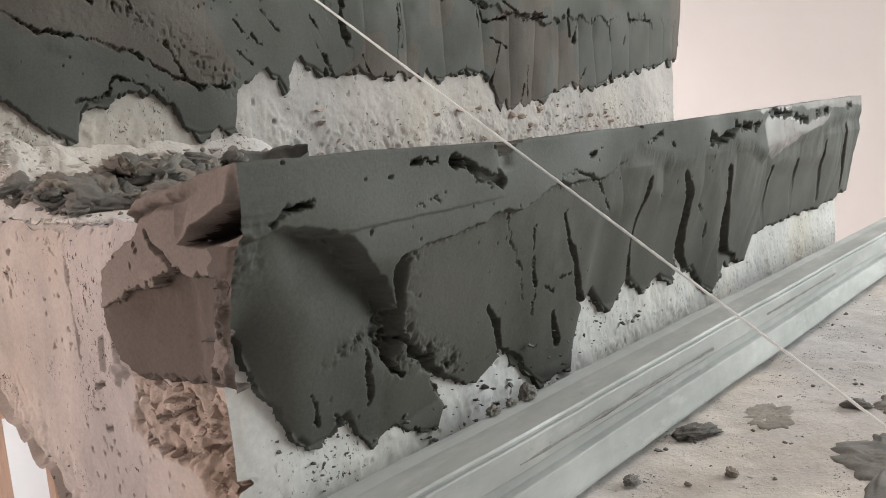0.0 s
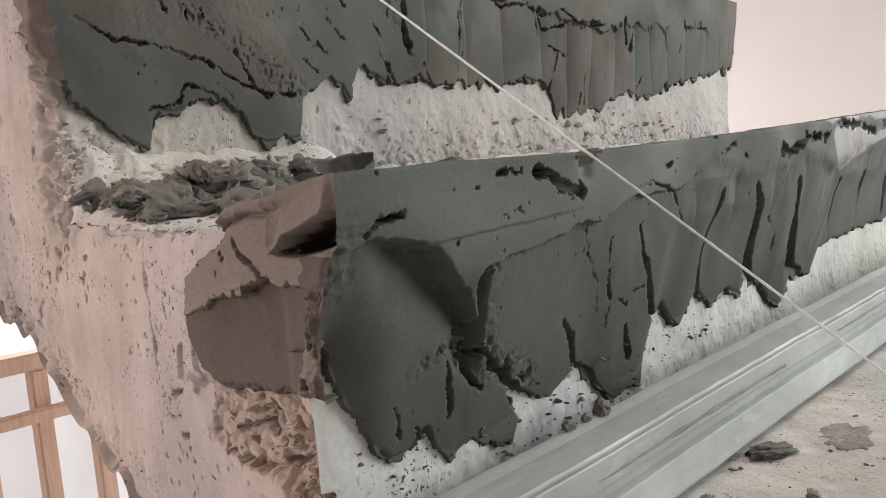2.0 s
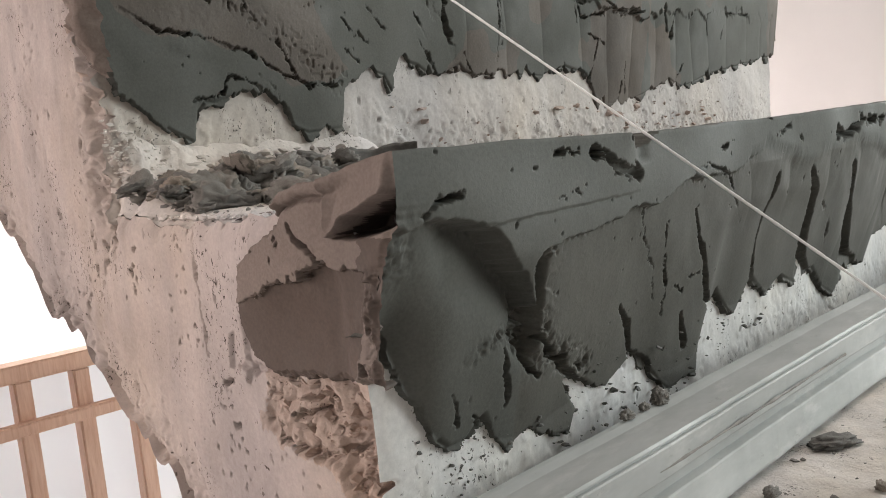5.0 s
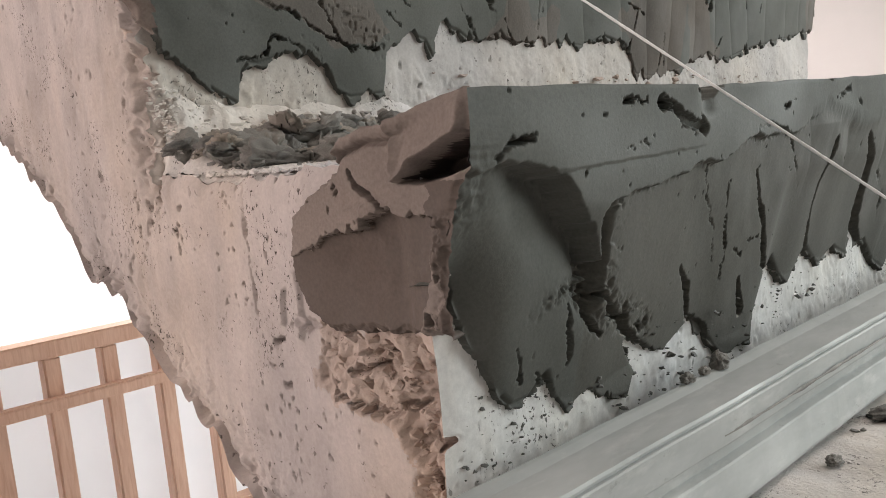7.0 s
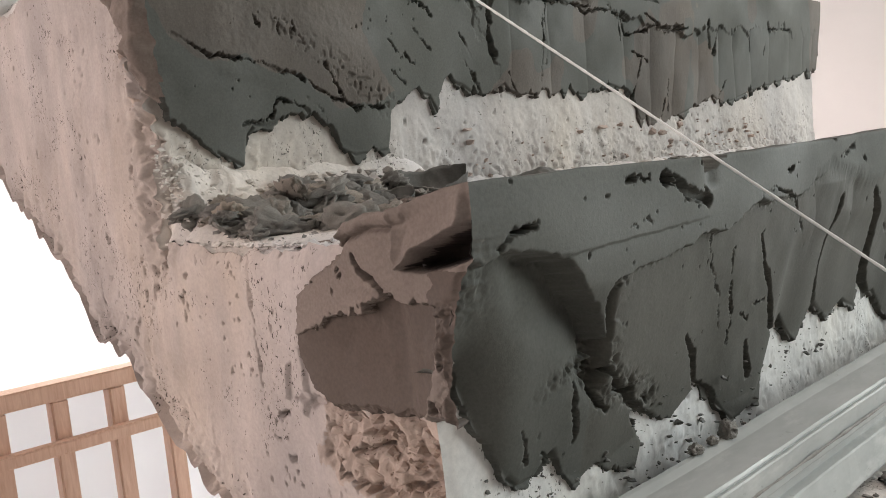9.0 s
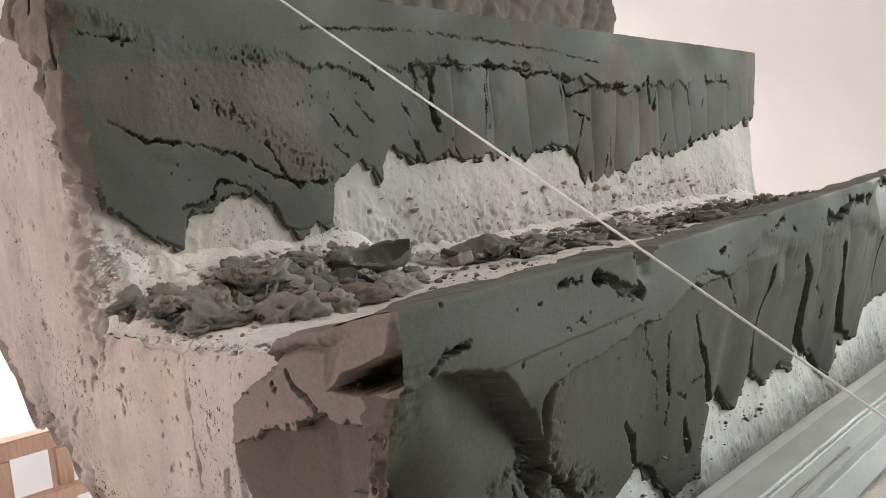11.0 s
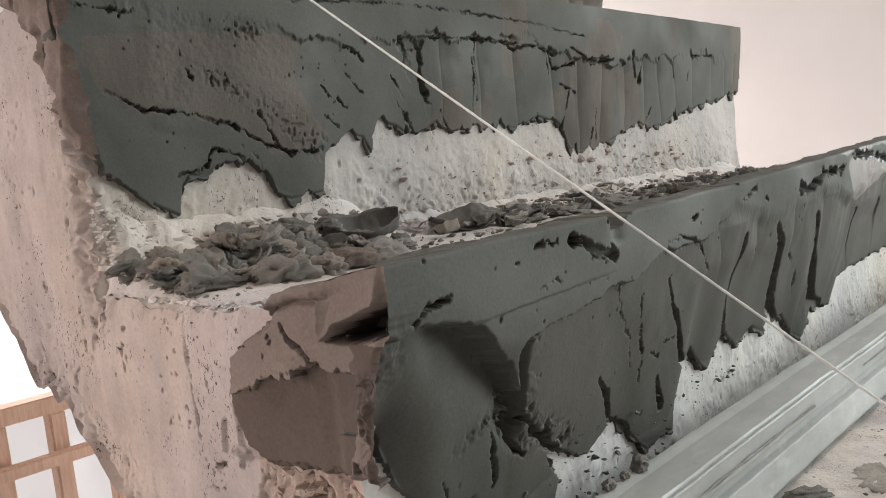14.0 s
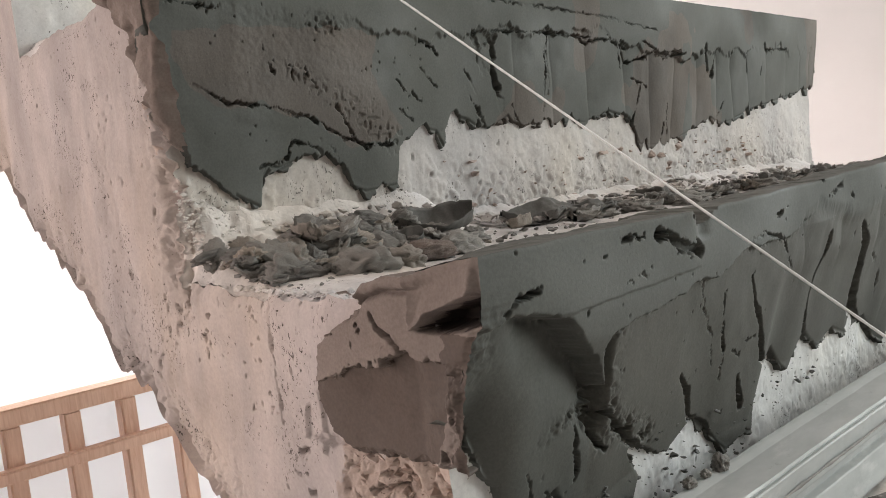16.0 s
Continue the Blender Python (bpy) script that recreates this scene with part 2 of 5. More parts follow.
def softmin(a, b, k=0.004):
    h = np.clip(0.5 + 0.5 * (b - a) / k, 0, 1)
    return b * (1 - h) + a * h - k * h * (1 - h)


def even_line(U, pts, reach):
    """Height of a ragged line at U, averaged over a stretch of it."""
    u, v = np.array(pts).T
    o = np.argsort(u)
    grid = np.arange(0.1, 1.4, 0.001)
    bell = np.exp(-(np.arange(-60, 61) * 0.001 / reach) ** 2)
    line = np.convolve(np.pad(np.interp(grid, u[o], v[o]), 60, mode="edge"), bell / bell.sum(), "valid")
    return np.interp(U, grid, line)


def groove(U, V, pts, width, depth):
    """A cut along a polyline, ragged."""
    d = near(U + 0.0011 * fbm(U, V, 190, 4, 5, 0.85), V + 0.0011 * fbm(U, V, 190, 4, 6, 0.85), pts)
    w = (0.85 if width > 0.0028 else 0.55) * width * np.clip(1 + 1.1 * vnoise(U * 150, V * 150, 8), 0.15, 2.1)
    return -1.25 * depth * np.clip(0.8 + 1.3 * vnoise(U * 55, V * 55, 9), 0.1, 1.15) * (1 - step01((d - 0.5 * w) / (0.5 * w)))


def trench(U, V, pts, depth, wobble=0.0010):
    """A soft-walled furrow along (u, v, half width) points, its edges slightly torn."""
    a, b = U + wobble * fbm(U, V, 150, 4, 11, 0.7), V + wobble * fbm(U, V, 150, 4, 12, 0.7)
    best = np.full(U.shape, 9.0)
    for (u0, v0, w0), (u1, v1, w1) in zip(pts[:-1], pts[1:]):
        du, dv = u1 - u0, v1 - v0
        k = np.clip(((a - u0) * du + (b - v0) * dv) / (du * du + dv * dv + 1e-12), 0, 1)
        best = np.minimum(best, np.hypot(a - u0 - k * du, b - v0 - k * dv) / (w0 + k * (w1 - w0)))
    return -depth * (1 - step01((best - 0.65) / 0.45))


def pits(U, V, seed, count, umin, umax, vmin, vmax, rmin, rmax, depth):
    """Small holes scattered over a face."""
    rng = np.random.default_rng(seed)
    total = np.zeros(U.shape)
    for _ in range(count):
        a, b, r = rng.uniform(umin, umax), rng.uniform(vmin, vmax), rng.uniform(rmin, rmax)
        s = rng.uniform(0.6, 1.6)
        box = (np.abs(U - a) < 2.5 * r) & (np.abs(V - b) < 2.5 * r)
        if box.any():
            q = np.hypot((U[box] - a) * s, (V[box] - b) / s) / r
            q = q * (1 + 0.55 * vnoise(U[box] * 1.3 / r, V[box] * 1.3 / r, seed)) + 0.25 * vnoise(U[box] * 3 / r, V[box] * 3 / r, seed + 1)
            total[box] -= depth * (1 - step01((q - 0.45) / 0.35))
    return total


def facets(u, v, scale, seed):
    """Broken flakes: cells with their own height and tilt, in -1..1."""
    a, b = u * scale, v * scale
    ia, ib = np.floor(a), np.floor(b)
    best, val = np.full(u.shape, 9.0), np.zeros(u.shape)
    for i in (-1, 0, 1):
        for j in (-1, 0, 1):
            ca, cb = ia + i, ib + j
            pa, pb = ca + 0.5 + 0.48 * vnoise(ca, cb, seed), cb + 0.5 + 0.48 * vnoise(ca, cb, seed + 1)
            d = np.hypot(a - pa, b - pb)
            h = vnoise(ca, cb, seed + 2) + 0.9 * vnoise(ca, cb, seed + 3) * (a - pa) + 0.9 * vnoise(ca, cb, seed + 4) * (b - pb)
            val = np.where(d < best, h, val)
            best = np.minimum(best, d)
    return val


def slab(bm, x0, x1, y0, y1, z0, z1):
    m = Matrix.Translation(((x0 + x1) / 2, (y0 + y1) / 2, (z0 + z1) / 2)) @ Matrix.Diagonal((x1 - x0, y1 - y0, z1 - z0, 1))
    return bmesh.ops.create_cube(bm, size=1, matrix=m)


# ---- the room ----
X0, X1, Y0, Y1, TOP = ROOM


def wall(name, boxes, material=M_WALL, label=""):
    bm = bmesh.new()
    for b in boxes:
        slab(bm, *b)
    return tagged(part(name, bm, material), label, "wall", kind="structure")


W = 0.14
# wall beside the flight, with its window opening and an added hidden one
wall("wall_east", [(X0 - W, -2.8, Y1, Y1 + W, FLOOR, TOP), (-1.7, 0.28, Y1, Y1 + W, FLOOR, TOP), (1.82, X1 + W, Y1, Y1 + W, FLOOR, TOP), (0.28, 1.82, Y1, Y1 + W, FLOOR, 0.05), (0.28, 1.82, Y1, Y1 + W, 1.55, TOP),
                   (-2.8, -1.7, Y1, Y1 + W, FLOOR, -0.25), (-2.8, -1.7, Y1, Y1 + W, 1.25, TOP)], label="plain white painted wall beyond the stairs")
wall("wall_west", [(X0 - W, -2.95, Y0 - W, Y0, FLOOR, TOP), (-1.15, X1 + W, Y0 - W, Y0, FLOOR, TOP), (-2.95, -1.15, Y0 - W, Y0, FLOOR, 0.2), (-2.95, -1.15, Y0 - W, Y0, 1.5, TOP)], label="unseen white painted wall with an added window opening")
# this wall's opening is added for a lamp hidden behind the flight
wall("wall_north", [(X0 - W, X0, Y0, 0.95, FLOOR, TOP), (X0 - W, X0, 2.05, Y1, FLOOR, TOP), (X0 - W, X0, 0.95, 2.05, FLOOR, 0.25), (X0 - W, X0, 0.95, 2.05, 1.55, TOP)], label="bright white painted wall behind the wooden frame")
# unseen wall and ceiling, kept grey so that less fill reaches the grooves
wall("wall_south", [(X1, X1 + W, Y0, Y1, FLOOR, TOP)], M_LOW_BOUNCE, "unseen grey wall at the foot of the stairs, cutting bounced light")
tagged(wall("ceiling", [(X0 - W, X1 + W, Y0 - W, Y1 + W, TOP, TOP + 0.15)], M_LOW_BOUNCE, "unseen grey ceiling, cutting bounced light"), category="ceiling")
tagged(wall("floor", [(X0 - W, X1 + W, Y0 - W, Y1 + W, FLOOR - 0.15, FLOOR)], M_FLOOR, "dusty grey screed floor below the stairs"), category="floor")


def window(name, along, fixed, a, b, z0, z1):
    """A plain white window frame with one middle post, set in an opening out of view."""
    ob = tagged(new(name), "unseen white framed window around a lamp", "window", kind="structure")
    t = 0.05

    def bar(n, p, q, r, s):
        bm = bmesh.new()
        if along == "x":
            slab(bm, p, q, fixed - 0.03, fixed + 0.03, r, s)
        else:
            slab(bm, fixed - 0.03, fixed + 0.03, p, q, r, s)
        part(n, bm, M_GLASS, ob)

    bar("frame_post", a, a + t, z0, z1)
    bar("frame_post", b - t, b, z0, z1)
    bar("frame_rail", a + t, b - t, z0, z0 + t)
    bar("frame_rail", a + t, b - t, z1 - t, z1)
    return ob


window("window_1", "x", Y1 + 0.08, 0.28, 1.82, 0.05, 1.55)
# the next three windows are added, as sources for the extra lamps
window("unseen_window_2", "x", Y0 - 0.08, -2.95, -1.15, 0.2, 1.5)
window("unseen_window_3", "y", X0 - 0.08, 0.95, 2.05, 0.25, 1.55)
window("unseen_window_4", "x", Y1 + 0.08, -2.8, -1.7, -0.25, 1.25)

# ---- the concrete flight ----
SIDE = 0.177                                  # open side of the flight
RISE, GOING = 0.180, 0.2425
RISER = {k: -0.280 - GOING * (k - 1) for k in range(-3, 7)}     # rough face of riser k at the open side
RISER[2] = -0.511
TREAD = {k: 0.231 + RISE * (k - 1) for k in range(-3, 7)}       # rough top of step k
TREAD[0] = 0.066
END = {k: 1.112 + 0.04 * (k - 1) for k in range(-3, 7)}        # far end of step k
END.update({0: 1.45, -1: 1.45, -2: 1.45, -3: 1.45})


def skew(y):
    """The risers run slightly off square to the open side."""
    return -0.05 * np.clip(y - 0.19, 0, 9)


stairs = empty("concrete_staircase", "raw cast concrete staircase with chipped edges and pitted side", "staircase", kind="structure")


def soffit(x):
    """Underside of the flight at the open side, broken along its edge."""
    jag = 0.009 * vnoise(x * 23, x * 0 + 1.5, 3) + 0.008 * vnoise(x * 62, x * 0 + 4.5, 4) + 0.0055 * vnoise(x * 160, x * 0 + 2.5, 7)
    bulge = -0.016 * np.exp(-((x + 0.632) / 0.022) ** 2)
    return -0.1705 - 0.553 * x + 0.006 * np.clip((-0.66 - x) / 0.2, 0, 1) + jag * np.clip((-0.30 - x) / 0.1, 0.25, 1) + bulge


HONEYCOMB = [(-0.350, 0.163), (-0.356, 0.139), (-0.334, 0.131), (-0.312, 0.127), (-0.298, 0.112), (-0.294, 0.08), (-0.255, 0.08), (-0.255, 0.168), (-0.300, 0.168)]
SLOTS = [[(-0.334, 0.148, 0.001), (-0.324, 0.1515, 0.0024), (-0.311, 0.151, 0.001)], [(-0.345, 0.1335, 0.0008), (-0.330, 0.1345, 0.0018), (-0.312, 0.1330, 0.0028), (-0.2946, 0.143, 0.0010)],
         [(-0.292, 0.1275, 0.0012), (-0.2708, 0.1280, 0.0040), (-0.258, 0.1300, 0.0030)], [(-0.2903, 0.1165, 0.0012), (-0.2882, 0.108, 0.0022), (-0.287, 0.088, 0.0030)],
         [(-0.353, 0.1402, 0.0007), (-0.346, 0.1370, 0.0013)], [(-0.394, 0.1500, 0.0022), (-0.386, 0.1555, 0.0012)]]


def side_relief(x, z):
    """How far the side stands out of its plane."""
    f = 0.0018 * fbm(x, z, 14, 3, 20) + 0.0004 * fbm(x, z * 0.3, 60, 3, 24)
    # rough band along the broken lower edge
    low = np.exp(-np.clip(z - soffit(x), 0, 1) / 0.022)
    f = f + low * (0.0050 * fbm(x, z, 75, 4, 31, 0.6) + 0.0015 * facets(x, z, 90, 33) - 0.006 * low)
    # honeycombed pocket under the mortar patch at the corner
    wx, wz = 0.006 * fbm(x, z, 60, 4, 46, 0.6), 0.006 * fbm(x, z, 60, 4, 48, 0.6)
    m = step01(within(x + wx, z + wz, HONEYCOMB) / 0.007 + 0.35) * step01((RISER[1] + 0.001 - x) / 0.010)
    f = f + m * (0.0046 * fbm(x + 0.3 * wx, z + 0.3 * wz, 55, 4, 41, 0.6) + 0.0012 * facets(x + 0.5 * wx, z + 0.5 * wz, 130, 43) - 0.0036)
    for pts in SLOTS:
        f = f + trench(x, z, pts, 0.007, 0.0025)
    # crumbly inner corner beside the next riser
    m = np.exp(-((x + 0.512) / 0.018) ** 2) * step01((z - 0.20) / 0.04) * (1 - step01((z - 0.36) / 0.05))
    f = f + m * (0.006 * fbm(x, z, 85, 4, 51, 0.65) - 0.003)
    m = np.exp(-((x + 0.60) / 0.06) ** 2) * (1 - step01((z - 0.36) / 0.05))
    f = f + m * 0.0012 * fbm(x, z, 60, 4, 57)
    f = f + groove(x, z, [(-0.4125, 0.232), (-0.411, 0.205), (-0.408, 0.165)], 0.0022, 0.0022)
    f = f + groove(x, z, [(-0.372, 0.168), (-0.362, 0.163), (-0.352, 0.166)], 0.003, 0.004)
    f = f + pits(x, z, 61, 90, -0.85, -0.25, 0.03, 0.42, 0.0006, 0.0016, 0.005)
    f = f + pits(x, z, 75, 46, -0.535, -0.475, 0.19, 0.37, 0.0010, 0.0032, 0.006) + pits(x, z, 76, 14, -0.62, -0.50, 0.16, 0.30, 0.0012, 0.0034, 0.006)
    # drips left standing beside the patch
    for pts in ([(-0.366, 0.186, 0.002), (-0.367, 0.172, 0.003), (-0.369, 0.160, 0.0035)], [(-0.380, 0.178, 0.0015), (-0.384, 0.164, 0.003)]):
        f = f - trench(x, z, pts, 0.0022)
    for i, (cx, cz) in enumerate(((-0.43, 0.20), (-0.40, 0.12), (-0.34, 0.14), (-0.52, 0.22), (-0.30, 0.07), (-0.60, 0.33), (-0.55, 0.16))):
        f = f + pits(x, z, 63 + i, 26, cx - 0.02, cx + 0.02, cz - 0.035, cz + 0.035, 0.0006, 0.0014, 0.005)
    f = f + pits(x, z, 62, 16, -0.80, -0.30, 0.05, 0.40, 0.0014, 0.0026, 0.005)
    return f


def lip_height(k, x):
    """The chipped upper edge of the side at step k."""
    return TREAD[k] + 0.0030 * fbm(x, x * 0, 45, 4, 70 + k) - 0.002


def broken(x, y, z):
    """Where the skin of the side is broken off."""
    n = 0.35 * fbm(x, z, 60, 3, 43)
    a = within(x + 0.006 * fbm(x, z, 60, 4, 46, 0.6), z + 0.006 * fbm(x, z, 60, 4, 48, 0.6), HONEYCOMB) + 0.010 * n > -0.001
    c = ((x + 0.517) / 0.008) ** 2 + ((z - 0.30) / 0.055) ** 2 + 3.0 * n < 0.25
    return a | c


def side_block(k, x0, x1, step=0.0019):
    """The side of step k, from the broken soffit up to its tread."""
    n = int((x1 - x0) / step) + 1
    x = np.linspace(x0, x1, n)
    rows = int((TREAD[k] - soffit(np.array([(x0 + x1) / 2]))[0]) / step)
    v = np.linspace(0, 1, rows)[:, None]
    lip = lip_height(k, x)
    z = soffit(x)[None] * (1 - v) + lip[None] * v
    xx = np.broadcast_to(x, z.shape)
    y = SIDE - side_relief(xx, z)
    edge = np.clip(1 - (lip[None] - z) / 0.010, 0, 1)
    y = y + edge ** 2 * 0.003 * np.clip((xx - RISER[k + 1]) / 0.012, 0, 1)
    P = np.stack([xx, y, z], -1)
    ob = finish("side_face", grid_mesh("side_face", P), M_CONCRETE, stairs)
    if k in (1, 2):
        more_materials(ob, (M_BROKEN, broken))


for k, st in ((0, 0.0025), (1, 0.0008), (2, 0.0012), (3, 0.003), (4, 0.006)):
    side_block(k, RISER[k + 1], RISER[k] + (0.0 if k != 4 else 0.0), st)


def fillet(x, y):
    """Old concrete sloping up from the second tread to the foot of its riser."""
    high = 0.014 + 0.020 * (1 - step01((y - 0.35) / 0.08))
    return high * np.exp(-np.clip(x - RISER[2], 0, 1) / 0.026)


def tread_block(k, y1, step):
    """The top of step k: rough, dusty, chipped along the open side."""
    x = np.linspace(RISER[k + 1] - 0.004, RISER[k] + 0.002, int(GOING / step))
    y = np.concatenate([np.linspace(0, 0.3, int(0.3 / step)), np.linspace(0.3, y1 - SIDE, int((y1 - SIDE - 0.3) / (1.6 * step)))[1:]])
    lip = lip_height(k, x)
    start = SIDE - side_relief(x[None], lip[None])[0] + 0.003 * np.clip((x - RISER[k + 1]) / 0.012, 0, 1)
    off = np.broadcast_to(y[:, None], (len(y), len(x)))
    xx = np.broadcast_to(x, off.shape)
    yy = start[None] + off * ((y1 - start) / (y1 - SIDE))[None]
    z = TREAD[k] + 0.0012 * fbm(xx, yy, 30, 5, 80 + k) + (0.0002 if k == 0 else 0.0008) * fbm(xx * 0.5, yy, 90, 3, 86)
    back = np.exp(-np.clip(xx - RISER[k + 1], 0, 1) / 0.014)
    z = z + back * (0.005 + 0.0025 * fbm(xx, yy, 50, 4, 91 + k))
    if k == 1:
        z = z + fillet(xx, yy)
    corner = np.exp(-((xx - RISER[k + 1]) / 0.045) ** 2 - ((yy - SIDE) / 0.05) ** 2)
    z = z + corner * (0.006 + 0.005 * fbm(xx, yy, 75, 5, 97, 0.65))
    edge = np.exp(-((off / 0.006) ** 2))
    z = z * (1 - edge) + lip[None] * edge
    if k == 1:
        # float marks running along the foot of the riser
        m = step01((yy - 0.215) / 0.02) * (1 - step01((yy - 0.34) / 0.03)) * np.exp(-((xx - RISER[2] - 0.022) / 0.020) ** 2)
        z = z + m * (0.0016 * np.sin((xx + 0.003 * vnoise(yy * 18, xx * 40, 94)) * 780) + 0.0014 * fbm(xx * 3, yy * 0.4, 70, 3, 95))
        z = z + 0.0035 * corner * np.abs(fbm(xx, yy, 120, 3, 99))
    xx = xx + skew(yy) * (0.0 if k == 0 else 1.0) - (0.06 * (RISER[0] - xx) / GOING if k == 0 else 0)
    finish("tread_face", grid_mesh("tread_face", np.stack([xx, yy, z], -1)), M_TREAD, stairs, "dusty pale tread with mortar crumbs")


tread_block(0, END[0], 0.0022)
tread_block(1, END[1], 0.0018)
tread_block(2, END[2], 0.0030)
tread_block(3, END[3], 0.0060)


def riser_block(k, step):
    """The rough upright of step k."""
    y = np.linspace(SIDE - 0.001, END[k], int((END[k] - SIDE) / step))
    z = np.linspace(TREAD[k - 1] - 0.004, TREAD[k] + 0.001, int((TREAD[k] - TREAD[k - 1]) / step))
    yy, zz = np.meshgrid(y, z)
    f = 0.0016 * fbm(yy, zz, 22, 5, 100 + k) + 0.0003 * fbm(yy, zz, 120, 3, 106)
    low = np.exp(-((zz - TREAD[k - 1]) / 0.045) ** 2)
    f = f + (0.35 if k == 1 else 0.65) * low * (0.0008 * facets(yy, zz, 95, 131 + k) * (k == 2) + 0.0030 * step01((fbm(yy, zz, 60, 4, 111 + k, 0.65) - 0.25) / 0.15) + 0.0045 * step01((fbm(yy, zz, 130, 3, 151 + k, 0.6) - 0.45) / 0.15) + 0.0010 * fbm(yy, zz, 120, 4, 171 + k, 0.65))
    f = f + pits(yy, zz, 120 + k, 130, SIDE, END[k], TREAD[k - 1], TREAD[k], 0.0006, 0.0015, 0.005)
    if k == 2:
        f = f + np.exp(-((yy - SIDE) / 0.045) ** 2 - ((zz - TREAD[1]) / 0.05) ** 2) * (0.004 + 0.006 * fbm(yy, zz, 90, 5, 128, 0.65))
        f = f + pits(yy, zz, 127, 60, 0.37, END[k], TREAD[1] + 0.012, TREAD[1] + 0.075, 0.0009, 0.0019, 0.006)
    f = f * (1 - np.exp(-np.clip(yy - SIDE, 0, 1) / 0.006))
    if k in (1, 2):
        lead = SIDE - side_relief(np.full_like(z, RISER[k]), z) - 0.0005
        yy = yy + (lead[:, None] - yy[:, :1]) * np.exp(-np.clip(yy - SIDE, 0, 1) / 0.008)
    finish("riser_face", grid_mesh("riser_face", np.stack([RISER[k] + f + skew(yy), yy, zz], -1)), M_RISER if k in (0, 1, 3) else M_RISER_DULL, stairs, "rough riser streaked with white lime")


riser_block(0, 0.006)
riser_block(1, 0.0012)
riser_block(2, 0.0014)
riser_block(3, 0.0040)
riser_block(4, 0.0080)

# body behind the rough faces, underside and the lower steps
bm = bmesh.new()
for k in range(-3, 7):
    x0 = RISER[k + 1] if k < 6 else RISER[6] - GOING
    a, b = (-0.1705 - 0.553 * x for x in (x0, RISER[k]))
    inset = 0.016
    ring = [(x0 - 0.012, a + 0.035), (RISER[k] - 0.012, b + 0.035), (RISER[k] - 0.012, TREAD[k] - 0.014), (x0 - 0.012, TREAD[k] - 0.014)]
    ring = [(x, max(z, FLOOR - 0.02)) for x, z in ring]
    lo = SIDE + inset if -1 < k < 5 else SIDE
    f0 = [bm.verts.new((x, lo, z)) for x, z in ring]
    f1 = [bm.verts.new((x + float(skew(END[k])) * (1 if k > 0 else 0), END[k] - 0.001, z)) for x, z in ring]
    bm.faces.new(f0), bm.faces.new(f1[::-1])
    for i in range(4):
        bm.faces.new((f0[i], f1[i], f1[(i + 1) % 4], f0[(i + 1) % 4]))
bmesh.ops.recalc_face_normals(bm, faces=bm.faces)
part("flight_core", bm, M_CONCRETE, stairs)

xs = np.linspace(-1.5, 0.4, 420)
ys = np.array([SIDE, SIDE + 0.01, SIDE + 0.03, 0.3, 0.6, 0.9])
xx, yy = np.meshgrid(xs, ys)
zz = soffit(xx) + 0.02 * step01((yy - SIDE) / 0.03) + 0.002 * fbm(xx, yy, 60, 3, 130)
finish("soffit_face", grid_mesh("soffit_face", np.stack([xx, yy + SIDE * 0, zz], -1)), M_CONCRETE, stairs)

# ---- mortar on the first riser ----
EDGE1 = 0.252


def top1(y):
    """Height of the trowelled arris."""
    return EDGE1 - 0.001 * np.exp(-((y - 0.33) / 0.05) ** 2) + 0.020 * step01((y - 0.33) / 1.0) ** 0.9 + 0.0004 * vnoise(y * 60, y * 0, 3)


LOW_NEAR = [(0.160, 0.189), (0.178, 0.187), (0.183, 0.180), (0.186, 0.172), (0.190, 0.1626), (0.198, 0.149), (0.205, 0.139), (0.211, 0.134), (0.221, 0.1346), (0.230, 0.141), (0.236, 0.1305),
            (0.245, 0.1215), (0.260, 0.126), (0.271, 0.119), (0.293, 0.1146), (0.299, 0.1245), (0.287, 0.141), (0.302, 0.136), (0.323, 0.125),
            (0.351, 0.138), (0.388, 0.108), (0.423, 0.109), (0.432, 0.139), (0.448, 0.153), (0.478, 0.130), (0.502, 0.151), (0.530, 0.135)]
LOW_FAR = [(0.555, 0.143), (0.592, 0.130), (0.616, 0.139), (0.640, 0.120), (0.668, 0.1085), (0.697, 0.126), (0.750, 0.120), (0.768, 0.141), (0.821, 0.1445), (0.880, 0.143),
           (0.994, 0.142), (1.076, 0.150), (1.16, 0.154)]
coat1 = empty("mortar_coat", "wet grey-green mortar coat with ragged lower edge on the riser", "mortar", "mortar coats")


def corner_line(V):
    """How the corner between coat and patch wanders."""
    return 0.0030 * fbm(V, V * 0 + 3.3, 75, 5, 183, 0.6) * step01((0.240 - V) / 0.012)


def face1(V):
    """How far the coat stands out of the riser beside the corner."""
    return np.interp(V, [0.10, 0.120, 0.135, 0.150, 0.171, 0.190, 0.200, 0.210, 0.220, 0.2255, 0.2275, 0.240], [0.0035, 0.0040, 0.0062, 0.0098, 0.0145, 0.0175, 0.0190, 0.0222, 0.0260, 0.0285, 0.0316, 0.0325])


